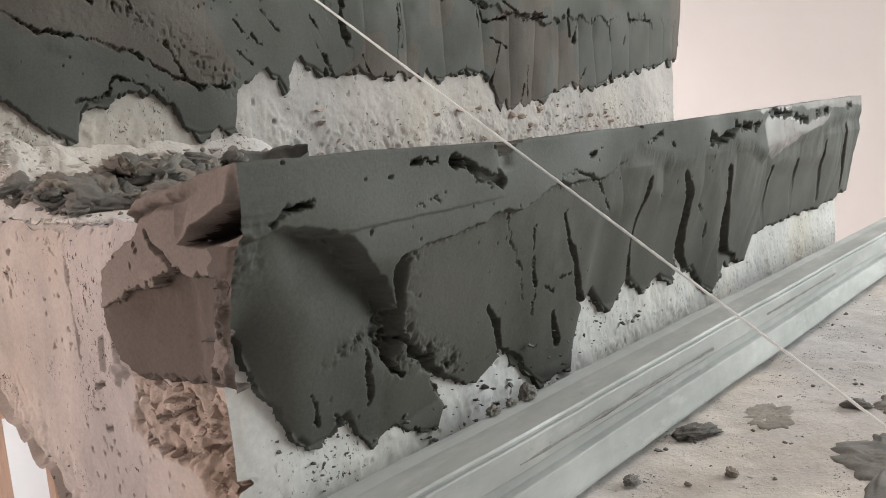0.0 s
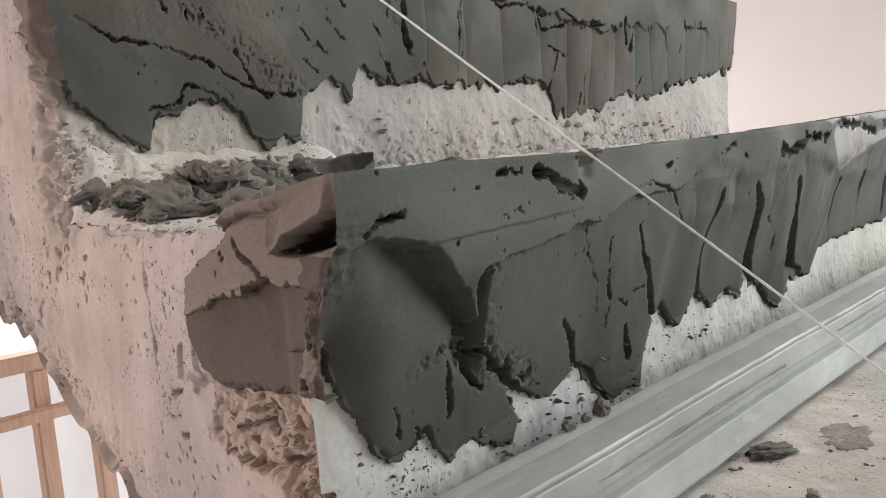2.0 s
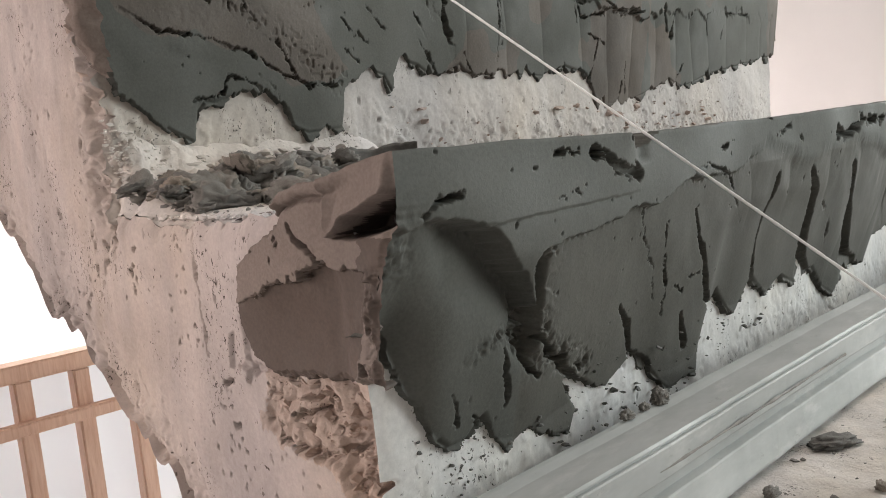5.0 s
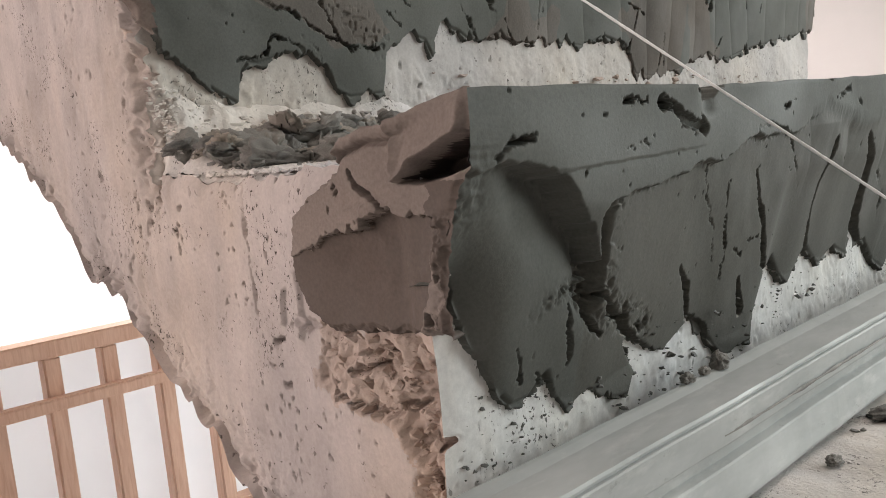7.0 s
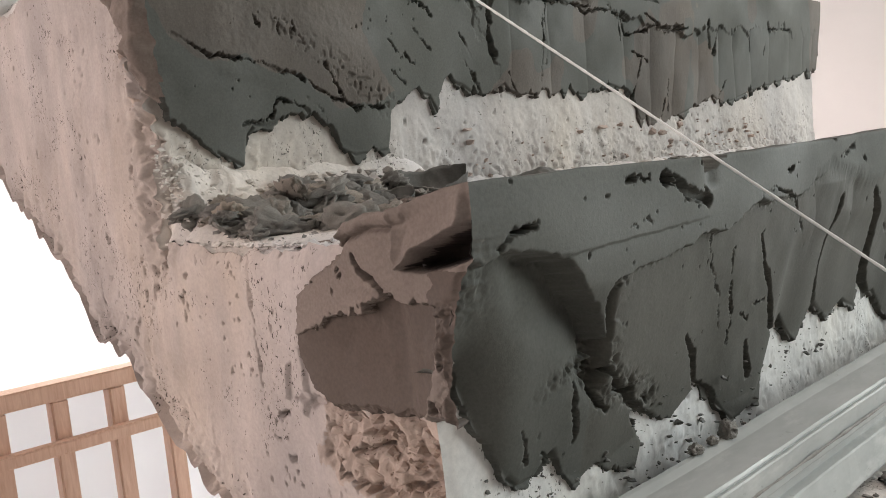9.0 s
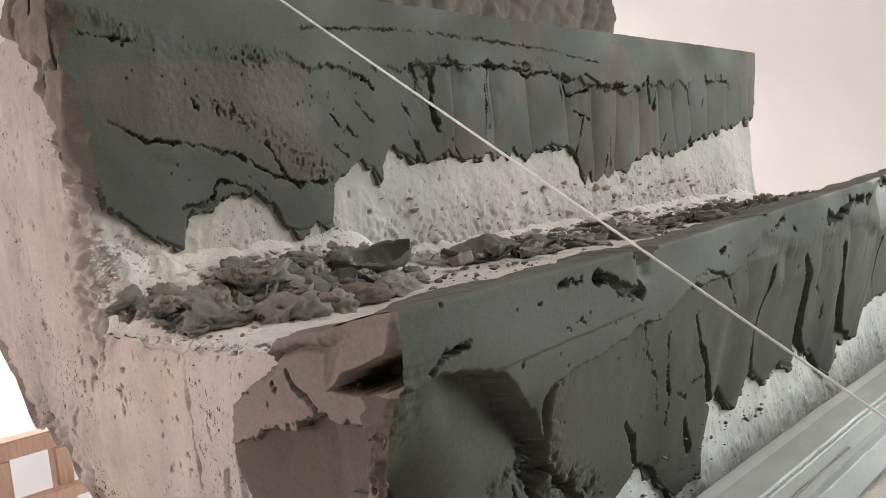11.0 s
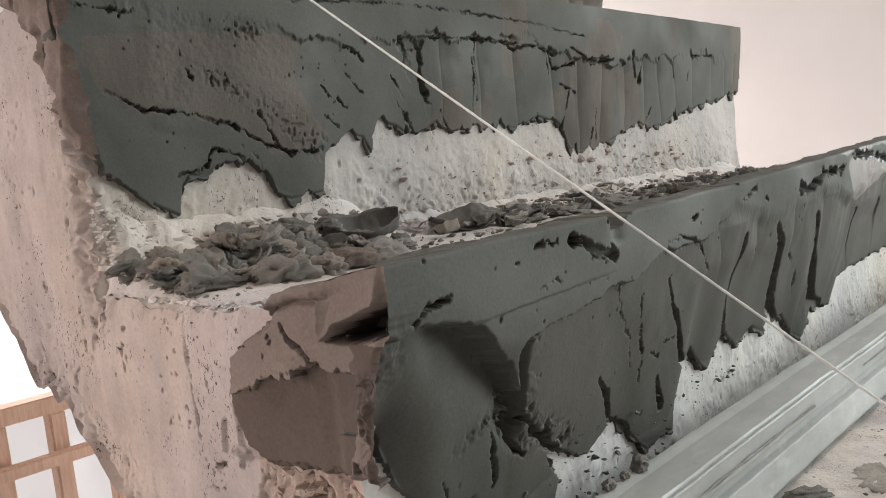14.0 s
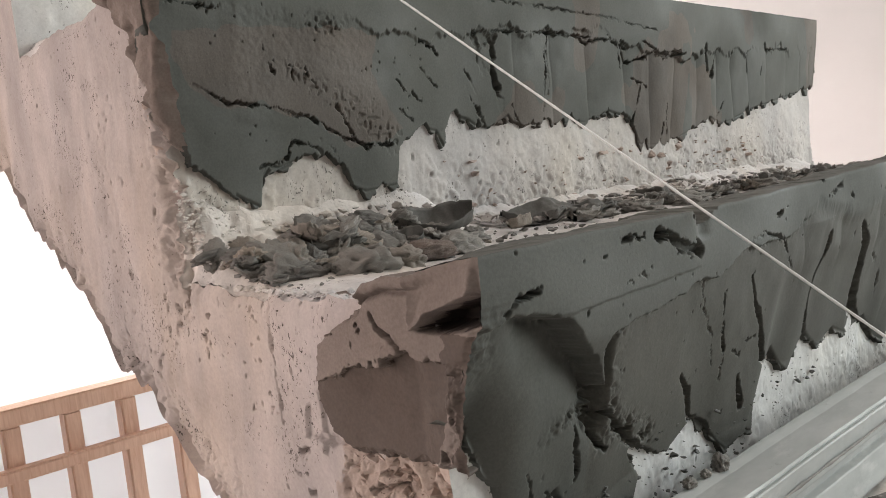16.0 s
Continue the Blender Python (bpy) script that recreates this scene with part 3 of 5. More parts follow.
# the smooth upper band with its tongue between the two scoops
BAND1 = [(0.16, 0.30), (0.16, 0.229), (0.176, 0.2250), (0.188, 0.2262), (0.198, 0.2245), (0.210, 0.2220), (0.2206, 0.2179), (0.2247, 0.2134), (0.2291, 0.2078), (0.2394, 0.2001), (0.2465, 0.1925), (0.2545, 0.1800),
         (0.2530, 0.1900), (0.2472, 0.1991), (0.2464, 0.2036), (0.2490, 0.2070), (0.2572, 0.2089), (0.2692, 0.2110), (0.2868, 0.2116), (0.3054, 0.2134), (0.3170, 0.2173), (0.3273, 0.2183), (0.3374, 0.2157),
         (0.358, 0.2208), (0.377, 0.2260), (0.426, 0.2237), (0.4693, 0.236), (0.4852, 0.2329), (0.5412, 0.2234), (0.593, 0.230), (0.623, 0.2317), (0.6827, 0.2293), (0.7341, 0.2167), (0.8152, 0.2276), (0.8979, 0.2294), (0.9968, 0.241), (1.13, 0.245), (1.13, 0.30)]


def coat1_depth(U, V):
    wu, wv = 0.0022 * fbm(U, V, 75, 5, 140, 0.62), 0.0034 * fbm(U, V * 0.4, 80, 5, 144, 0.62)
    out = within(U + wu, V + wv, [(0.165, 0.30)] + LOW_NEAR + LOW_FAR + [(1.16, 0.30)])
    foot = near(U, V, LOW_NEAR[6:] + LOW_FAR)
    toe = near(U, V, LOW_NEAR[1:7])
    T = np.maximum(0.0295 - 0.225 * np.clip(0.228 - V, 0, 1), 0.0050)
    beside = 1 - step01((U - 0.250) / 0.012)
    T = T * (1 - beside) + np.minimum(face1(V), 0.0285) * beside
    T = T + 0.0010 * fbm(U, V, 26, 3, 150)
    # smooth upper band with its tongue between the two scoops
    inb = within(U + 0.5 * wu, V + 0.4 * wv, BAND1)
    far = step01((U - 0.40) / 0.08)
    top = 0.0325 - 0.0004 * fbm(U, V, 20, 2, 155) - 0.0012 * step01((0.236 - V) / 0.05) - 0.11 * np.clip(0.2235 - V, 0, 1) * (1 - step01((U - 0.27) / 0.04))
    # deep scoop left by the trowel under the tongue
    scoop = near(U, V, [(0.206, 0.2232), (0.214, 0.2215), (0.221, 0.2181), (0.228, 0.2120), (0.231, 0.2078), (0.240, 0.2005), (0.248, 0.1925), (0.254, 0.182), (0.252, 0.174)])
    ins = step01((V - 0.150) / 0.030) * (1 - step01((U - 0.2560) / 0.004))
    T = T - ins * (0.0060 * np.exp(-(scoop / 0.018) ** 2) + 0.0035 * np.exp(-(scoop / 0.008) ** 2))
    T = T - 0.0022 * np.exp(-near(U, V, [(0.180, 0.2245), (0.188, 0.2255), (0.198, 0.2237), (0.210, 0.2211)]) / 0.004)
    # faint drag ripples on the scooped face
    T = T + 0.00009 * np.sin(V * 1900 + 5 * vnoise(U * 90, V * 60, 152)) * step01((V - 0.205) / 0.01) * (U < 0.222)
    # broad strokes along the far part
    stroke = np.abs(np.sin((U - 0.02 * np.sin(V * 40)) * 3.1416 / 0.085 + 1.2 * vnoise(U * 9, V * 6, 158)))
    T = T + far * (0.0022 * stroke ** 0.8 - 0.001) * step01((0.245 - V) / 0.02)
    T = T + far * 0.0004 * fbm(U, V * 0.25, 40, 3, 160)
    k = step01(inb / 0.0016)
    k = k * (1 - far) + step01(inb / 0.014 + 0.4) * far
    T = T * (1 - k) + top * k
    T = T + (1 - far) * np.exp(-(inb / 0.0013) ** 2) * 0.0009 * fbm(U, V, 420, 2, 162)
    # step line in the band
    line = np.interp(U, [0.204, 0.222, 0.240, 0.279, 0.312, 0.333], [0.2232, 0.2224, 0.2228, 0.2237, 0.2245, 0.2262]) + 0.0003 * vnoise(U * 300, V * 0, 166) - V
    T = T - 0.0009 * step01(line / 0.0006 + 0.5) * np.exp(-np.clip(line, 0, 1) / 0.006) * step01((U - 0.206) / 0.006) * (1 - step01((U - 0.30) / 0.03)) * (inb > 0)
    # bubbled skin along the near rim of the second scoop
    peel = np.exp(-(near(U, V, [(0.262, 0.165), (0.256, 0.180), (0.2500, 0.203), (0.258, 0.2080)]) / 0.008) ** 2) * (inb < 0)
    T = T - peel * 0.0016 * step01((vnoise(U * 420, V * 420, 163) - 0.05) / 0.30)
    # crumbled foot between the scoops
    m = np.exp(-(near(U, V, [(0.250, 0.176), (0.256, 0.170), (0.262, 0.160), (0.281, 0.155), (0.300, 0.145)]) / 0.0075) ** 2)
    T = T + m * (0.0040 * facets(U, V, 190, 164) + 0.0045 * fbm(U, V, 170, 4, 165, 0.7) - 0.0035)
    m = np.exp(-(near(U, V, [(0.215, 0.168), (0.225, 0.173), (0.236, 0.175)]) / 0.0035) ** 2)
    T = T + m * 0.0024 * fbm(U, V, 300, 3, 171, 0.7)
    # crumbs hanging at the torn corner
    m = np.exp(-((U - 0.174) / 0.009) ** 2 - ((V - 0.212) / 0.014) ** 2)
    T = T + m * 0.0014 * fbm(U, V, 320, 3, 172, 0.7)
    # furrows between the strokes and cracks in the foot
    for pts, d in (
        ([(0.239, 0.1685, 0.0008), (0.2407, 0.159, 0.0016), (0.2425, 0.148, 0.0018), (0.2420, 0.142, 0.0006)], 0.006),
        ([(0.2535, 0.175, 0.0022), (0.2500, 0.162, 0.0022), (0.2553, 0.1557, 0.0014), (0.2632, 0.1514, 0.0010)], 0.009),
        ([(0.2609, 0.1688, 0.0016), (0.2724, 0.1567, 0.0020), (0.2892, 0.1440, 0.0020), (0.3029, 0.1341, 0.0020)], 0.008),
        ([(0.3247, 0.1697, 0.0010), (0.3372, 0.1565, 0.0024), (0.3443, 0.1409, 0.0026), (0.3643, 0.1276, 0.0030), (0.3698, 0.1173, 0.0030)], 0.010),
        ([(0.391, 0.2097, 0.0008), (0.398, 0.194, 0.0016), (0.409, 0.179, 0.0028), (0.420, 0.157, 0.0036), (0.440, 0.144, 0.0034), (0.454, 0.1345, 0.0020)], 0.011),
        ([(0.4980, 0.217, 0.0026), (0.493, 0.199, 0.0026), (0.4905, 0.177, 0.0012), (0.498, 0.156, 0.0038), (0.510, 0.138, 0.0026)], 0.008),
        ([(0.5575, 0.2166, 0.0030), (0.5763, 0.1983, 0.0058), (0.578, 0.164, 0.0070), (0.587, 0.145, 0.0088), (0.608, 0.128, 0.0125), (0.634, 0.117, 0.0070)], 0.016),
        ([(0.6523, 0.2135, 0.0040), (0.663, 0.189, 0.0068), (0.667, 0.165, 0.0085), (0.672, 0.145, 0.0110), (0.684, 0.130, 0.0115), (0.714, 0.128, 0.0050)], 0.015),
        ([(0.770, 0.205, 0.0030), (0.775, 0.170, 0.0060), (0.800, 0.148, 0.0040)], 0.006), ([(0.860, 0.205, 0.0030), (0.868, 0.180, 0.0070), (0.885, 0.155, 0.0040)], 0.005),
        ([(0.960, 0.220, 0.0030), (0.966, 0.190, 0.0060), (0.985, 0.155, 0.0040)], 0.005), ([(1.040, 0.235, 0.0030), (1.050, 0.200, 0.0070), (1.070, 0.160, 0.0040)], 0.006),
        ([(0.392, 0.150, 0.0016), (0.400, 0.132, 0.0036)], 0.007),
    ):
        T = T + trench(U, V, pts, d)
    for pts, w, d in (
        ([(0.181, 0.1731), (0.184, 0.1643), (0.188, 0.1528)], 0.0014, 0.004), ([(0.2093, 0.1555), (0.212, 0.150), (0.2146, 0.1432)], 0.0014, 0.005),
        ([(0.2218, 0.1456), (0.2281, 0.1371)], 0.0014, 0.005), ([(0.330, 0.2178), (0.337, 0.2030), (0.352, 0.1836), (0.358, 0.1640)], 0.0008, 0.002),
        ([(0.359, 0.2042), (0.363, 0.1829), (0.369, 0.1700), (0.368, 0.155)], 0.0012, 0.005), ([(0.600, 0.190), (0.622, 0.175), (0.624, 0.155)], 0.0022, 0.005),
        ([(0.378, 0.170), (0.388, 0.164)], 0.0012, 0.004), ([(0.392, 0.172), (0.405, 0.172)], 0.0010, 0.004),
        # tears in the smooth band
        ([(0.183, 0.2290), (0.189, 0.2332), (0.200, 0.2358)], 0.0022, 0.007), ([(0.2553, 0.2446), (0.2634, 0.2461), (0.2737, 0.2452)], 0.0014, 0.005),
        ([(0.2845, 0.2434), (0.2960, 0.2440), (0.3020, 0.2385), (0.3223, 0.233)], 0.0030, 0.008), ([(0.2595, 0.2279), (0.2741, 0.2285)], 0.0011, 0.003),
        ([(0.404, 0.2394), (0.412, 0.2388), (0.424, 0.2418)], 0.0015, 0.006), ([(0.381, 0.2223), (0.376, 0.2305), (0.394, 0.2314), (0.421, 0.2254), (0.437, 0.2107), (0.458, 0.1946)], 0.0014, 0.004),
        ([(0.473, 0.2540), (0.480, 0.2520)], 0.0020, 0.005), ([(0.490, 0.2440), (0.512, 0.2480)], 0.0016, 0.004), ([(0.526, 0.2400), (0.531, 0.2382)], 0.0022, 0.005),
        ([(0.5999, 0.2401), (0.6200, 0.2380), (0.6567, 0.2465), (0.714, 0.2469)], 0.0044, 0.008), ([(0.7385, 0.256), (0.817, 0.2517), (0.8665, 0.2449)], 0.0036, 0.007),
        ([(0.8998, 0.2526), (0.9467, 0.2547)], 0.0040, 0.006), ([(1.040, 0.2560), (1.060, 0.2580)], 0.0040, 0.006),
    ):
        T = T + groove(U, V, pts, w, d)
    # the piece knocked out of the arris where the string crosses
    T = T - 0.028 * (1 - step01((np.hypot((U - 0.3290 - 0.9 * (V - 0.25)) / 0.0120, (V - 0.2525) / 0.0085) - 0.75 + 0.25 * fbm(U, V, 200, 3, 175)) / 0.12))
    T = T - 0.002 * np.exp(-((U - 0.325) / 0.005) ** 2) * step01((V - 0.236) / 0.004)
    T = T + pits(U, V, 177, 26, 0.185, 0.62, 0.205, 0.252, 0.0005, 0.0012, 0.003) + pits(U, V, 178, 34, 0.18, 0.50, 0.13, 0.225, 0.0004, 0.0010, 0.0022)
    T = T + corner_line(V) * np.exp(-np.clip(U - 0.1708, 0, 1) / 0.008)
    T = np.maximum(softmin(T, 0.0042 + 0.75 * toe, 0.007), 0.0012)
    T = softmin(T, 0.0030 + 0.30 * np.clip(V - even_line(U, LOW_NEAR[7:] + LOW_FAR, 0.018), 0, 1) + 14 * np.clip(V - 0.190, 0, 1) ** 2 + 0.012 * step01((U - 0.95) / 0.12), 0.003)
    return np.where(out > 0, softmin(T, 0.0020 + 0.0006 * fbm(U, V, 60, 2, 185) + 0.012 * step01((U - 0.95) / 0.12) + 1.8 * foot, 0.002), np.maximum(out * 2.5, -0.0042))


def coat1_part(name, u0, u1, step, label=""):
    y = np.linspace(u0, u1, int((u1 - u0) / step))
    v = np.linspace(0, 1, int(0.150 / step))
    U = np.broadcast_to(y, (len(v), len(y)))
    V = 0.106 + (top1(y)[None] - 0.106) * v[:, None]
    T = coat1_depth(U, V)
    round_edge = np.clip((V - top1(y)[None] + 0.0015) / 0.0015, 0, 1)
    x = RISER[1] + skew(U) + T - 0.0007 * round_edge ** 2
    ob = finish(name, grid_mesh(name, np.stack([x, U, V], -1), T > -0.0040), M_MORTAR, coat1, label)
    more_materials(ob, (M_OLIVE, lambda a, b, c: (within(b + 0.003 * fbm(b, c, 40, 3, 187), c, BAND1) < 0) & (b > 0.250)),
                   (M_WET, lambda a, b, c: (within(b + 0.006 * fbm(b, c, 30, 3, 188), c + 0.004 * fbm(b, c, 30, 3, 189), [(0.722, 0.249), (0.738, 0.253), (0.815, 0.249), (0.866, 0.242), (0.92, 0.249), (0.97, 0.250), (0.90, 0.237), (0.835, 0.232), (0.800, 0.221), (0.765, 0.216), (0.738, 0.224)]) > 0)
                    | ((b > 0.55 + 0.04 * fbm(b, c, 30, 3, 190)) & (c > 0.2585 + 0.003 * fbm(b, c, 40, 3, 191)))))
    return y, x[-1]


ya, xa = coat1_part("coat_near", 0.1708, 0.50, 0.00062)
yb, xb = coat1_part("coat_far", 0.50, 1.115, 0.0010)



def ledge(x):
    """Height of the rolled top edge of the corner patch."""
    return np.interp(x, [-0.372, -0.335, -0.3195, -0.3165, -0.3114, -0.3025, -0.286, -0.265, -0.2466], [0.2300, 0.2300, 0.2310, 0.2350, 0.2400, 0.2420, 0.2446, 0.2492, 0.2519])


# top of the coat, falling back onto the tread
ye, xe = np.concatenate([ya, yb[1:]]), np.concatenate([xa, xb[1:]])
w = np.linspace(0, 1, 26)[:, None]
back = -0.298 + skew(ye) - 0.0035 * fbm(ye, ye * 0, 30, 3, 190)
xx = xe[None] * (1 - w) + back[None] * w
yy = np.broadcast_to(ye, xx.shape)
fall = TREAD[1] - 0.004 + 0 * ye
zz = top1(ye)[None] + 0.0006 * fbm(xx, yy, 130, 3, 193) * np.minimum(w * 6, 1) - (top1(ye) - fall)[None] * step01((w - 0.62 - 0.10 * fbm(yy, yy * 0, 40, 3, 195)) / 0.36) - 0.003 * w
b = 1 - step01((yy - 0.1712) / 0.035)
zz = zz * (1 - b) + np.minimum(zz, ledge(xx) + 0.0004) * b
finish("arris_top", grid_mesh("arris_top", np.stack([xx, yy, zz], -1), flip=True), M_MORTAR, coat1, "pale flat top of the trowelled mortar edge")

# mortar turned round the corner onto the open side
xg, vg = np.linspace(-0.372, -0.2465, 300), np.linspace(0, 1, 250)
arris = ledge(xg)
arris = arris + 0.0011 * fbm(xg, xg * 0, 110, 4, 200) * step01((-0.252 - xg) / 0.02)
V = 0.160 + (arris[None] - 0.160) * vg[:, None]
face = RISER[1] + face1(V) + corner_line(V)
U = -0.372 + (face + 0.372) * ((xg + 0.372) / (xg[-1] + 0.372))[None]
wu, wv = 0.0013 * fbm(U, V, 140, 4, 202, 0.6), 0.0013 * fbm(U, V, 140, 4, 205, 0.6)
out = within(U + wu, V + wv, [(-0.310, 0.30), (-0.3190, 0.2305), (-0.3223, 0.2288), (-0.3404, 0.2217), (-0.3526, 0.2139), (-0.3565, 0.2034), (-0.3579, 0.1951), (-0.3565, 0.186), (-0.3540, 0.1800),
                              (-0.3490, 0.1730), (-0.3440, 0.1670), (-0.3375, 0.1652), (-0.3124, 0.1672), (-0.2919, 0.1690), (-0.2793, 0.1705), (-0.2704, 0.1715), (-0.235, 0.1715), (-0.235, 0.30)])
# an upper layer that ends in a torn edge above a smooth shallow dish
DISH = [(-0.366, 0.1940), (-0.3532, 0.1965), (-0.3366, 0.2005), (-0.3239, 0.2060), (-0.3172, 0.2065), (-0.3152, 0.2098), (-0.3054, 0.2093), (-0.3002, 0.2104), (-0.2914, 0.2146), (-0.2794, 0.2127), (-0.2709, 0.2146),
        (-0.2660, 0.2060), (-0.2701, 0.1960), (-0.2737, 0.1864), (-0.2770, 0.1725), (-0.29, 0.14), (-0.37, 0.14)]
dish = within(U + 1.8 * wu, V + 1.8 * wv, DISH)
bowl = np.exp(-((U + 0.302) / 0.036) ** 2 - ((V - 0.192) / 0.022) ** 2)
T = 0.0085 + 0.0007 * fbm(U, V, 45, 4, 208) - 0.0010 * step01((U + 0.300) / 0.010)
curl = np.exp(-(dish / 0.0045) ** 2) * (dish < 0) * np.exp(-((U + 0.303) / 0.012) ** 2)
step = (0.0012 + 0.0034 * step01((U + 0.350) / 0.030)) * (1 - 0.5 * step01((U + 0.292) / 0.010))
T = T + 0.0022 * curl - step * step01(dish / 0.0011) - 0.0016 * bowl * step01(dish / 0.012)
# vertical ragged strip between dish and corner
strip = step01((U + 0.2720) / 0.004) * step01((0.216 - V) / 0.006)
T = T + strip * (0.0006 + 0.0016 * fbm(U, V, 130, 4, 214, 0.65))
# flap curling outwards over a dark pocket below the arris
FLAP = [(-0.2840, 0.2235), (-0.2788, 0.2264), (-0.2738, 0.2309), (-0.2622, 0.2344), (-0.2512, 0.2384), (-0.2462, 0.2431), (-0.240, 0.245), (-0.24, 0.27), (-0.2835, 0.27)]
POCKET = [(-0.2850, 0.2235), (-0.2788, 0.2270), (-0.2738, 0.2315), (-0.2622, 0.2350), (-0.2512, 0.2390), (-0.2440, 0.2440), (-0.2415, 0.2353), (-0.2415, 0.2280), (-0.2554, 0.2252), (-0.2721, 0.2226)]
flap = within(U + 0.3 * wu, V + 0.3 * wv, FLAP)
pocket = within(U + 0.4 * wu, V + 0.4 * wv, POCKET)
lobe = np.exp(-(((U + 0.2520) / 0.0085) ** 2 + ((V - 0.2295 - 0.10 * (U + 0.252)) / 0.0038) ** 2))
T = T - step01(pocket / 0.0030) * (0.0180 - 0.0125 * lobe )
T = T + step01(flap / 0.0008) * (0.0040 * np.exp(-np.clip(flap, 0, 1) / 0.006) + 0.0004) * step01((0.2525 - V) / 0.006)
# rolled, layered ledge along the top
roll = np.exp(-((arris[None] - V - 0.0022) / 0.0026) ** 2) * step01((-0.2600 - U) / 0.02) * step01((U + 0.320) / 0.004)
T = T + roll * (0.0028 + 0.0016 * fbm(U, V * 2, 90, 3, 216)) - 0.0026 * np.exp(-((arris[None] - V - 0.0058) / 0.0010) ** 2) * step01((-0.2700 - U) / 0.02) * step01((U + 0.318) / 0.006)
# the long tear and small holes
T = T + trench(U, V, [(-0.3095, 0.2284, 0.0012), (-0.3070, 0.2242, 0.0014), (-0.3002, 0.2201, 0.0014), (-0.2936, 0.2166, 0.0007)], 0.006, 0.0006)
for a, b, ra, rb in ((-0.3320, 0.2240, 0.0028, 0.0009), (-0.3225, 0.2240, 0.0016, 0.0008), (-0.3256, 0.2172, 0.0009, 0.0018), (-0.3195, 0.2216, 0.0022, 0.0011), (-0.3381, 0.2173, 0.0008, 0.0008), (-0.3142, 0.2085, 0.0020, 0.0014),
                     (-0.2664, 0.1927, 0.0016, 0.0020), (-0.2690, 0.2110, 0.0016, 0.0010), (-0.2730, 0.1760, 0.0022, 0.0026)):
    T = T - 0.0065 * (1 - step01((np.hypot((U + 2 * wu - a) / ra, (V + 2 * wv - b) / rb) - 0.6) / 0.6))
T = np.where(out > 0, T * (0.4 + 0.6 * step01(out / 0.003)), np.maximum(out * 2.5, -0.0042))
edge = step01((U - face + 0.0035) / 0.0035)
T = T * (1 - edge) + 0.0062 * edge
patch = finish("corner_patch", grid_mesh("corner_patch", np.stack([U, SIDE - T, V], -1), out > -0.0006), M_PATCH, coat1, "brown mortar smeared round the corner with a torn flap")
# the darkest brown paints the shade inside the pocket under the flap
more_materials(patch, (M_DARK_BROWN, lambda a, b, c: (within(a + 0.00234 * fbm(a, c, 140, 4, 202, 0.6), c + 0.00234 * fbm(a, c, 140, 4, 205, 0.6), DISH) > 0.0006) | (within(a, c, POCKET) > 0.0014)
                       | ((a > -0.268 + 0.004 * fbm(a, c, 70, 4, 222)) & (c < 0.224))), (M_POCKET_SHADE, lambda a, b, c: within(a, c + 0.001 * fbm(a, c, 120, 3, 223), POCKET) > 0.0010))
# closing strip over the corner patch
w = np.linspace(0, 1, 20)[:, None]
yt = (SIDE - T)[-1]
xx = np.minimum(np.broadcast_to(U[-1], (20, 300)), -0.2500)
yy = yt[None] * (1 - w) + 0.222 * w
zz = arris[None] - 0.0006 * w - (arris[None] - TREAD[1] + 0.004) * step01((w - 0.45) / 0.55) * step01((-0.256 - xx) / 0.02) + 0.0016 * fbm(xx, yy * 0.4, 120, 3, 217) * np.minimum(1, 4 * w) - 0.002 * w - 0.002 * step01((yy - 0.1705) / 0.004) * step01((xx + 0.300) / 0.003)
finish("corner_top", grid_mesh("corner_top", np.stack([xx, yy, zz], -1)), M_PATCH, coat1)

# ---- mortar on the second riser ----
coat2 = empty("mortar_coat", "grey mortar coat with a straight smooth top on the upper riser", "mortar", "mortar coats")
EDGE2 = 0.432
LOW2 = [(0.160, 0.415), (0.166, 0.400), (0.1705, 0.382), (0.174, 0.363), (0.178, 0.345), (0.184, 0.326), (0.192, 0.309), (0.201, 0.295), (0.208, 0.285), (0.220, 0.2795), (0.2375, 0.2700), (0.2415, 0.2900), (0.2460, 0.2955), (0.2540, 0.2945), (0.2640, 0.2975),
        (0.2770, 0.3005), (0.2880, 0.2985), (0.2990, 0.2930), (0.3070, 0.2890), (0.3100, 0.2780), (0.3230, 0.2730), (0.3540, 0.2755), (0.3580, 0.2900), (0.3600, 0.3020), (0.3820, 0.3160), (0.398, 0.3130), (0.406, 0.2990),
        (0.416, 0.3245), (0.4347, 0.3205), (0.4538, 0.3103), (0.484, 0.3226), (0.498, 0.3133), (0.555, 0.3140), (0.600, 0.3143), (0.636, 0.3235), (0.6715, 0.3163), (0.690, 0.2891), (0.737, 0.2858),
        (0.8035, 0.3006), (0.847, 0.3115), (0.876, 0.3035), (0.96, 0.3211), (1.053, 0.3335), (1.127, 0.3440), (1.205, 0.3499)]


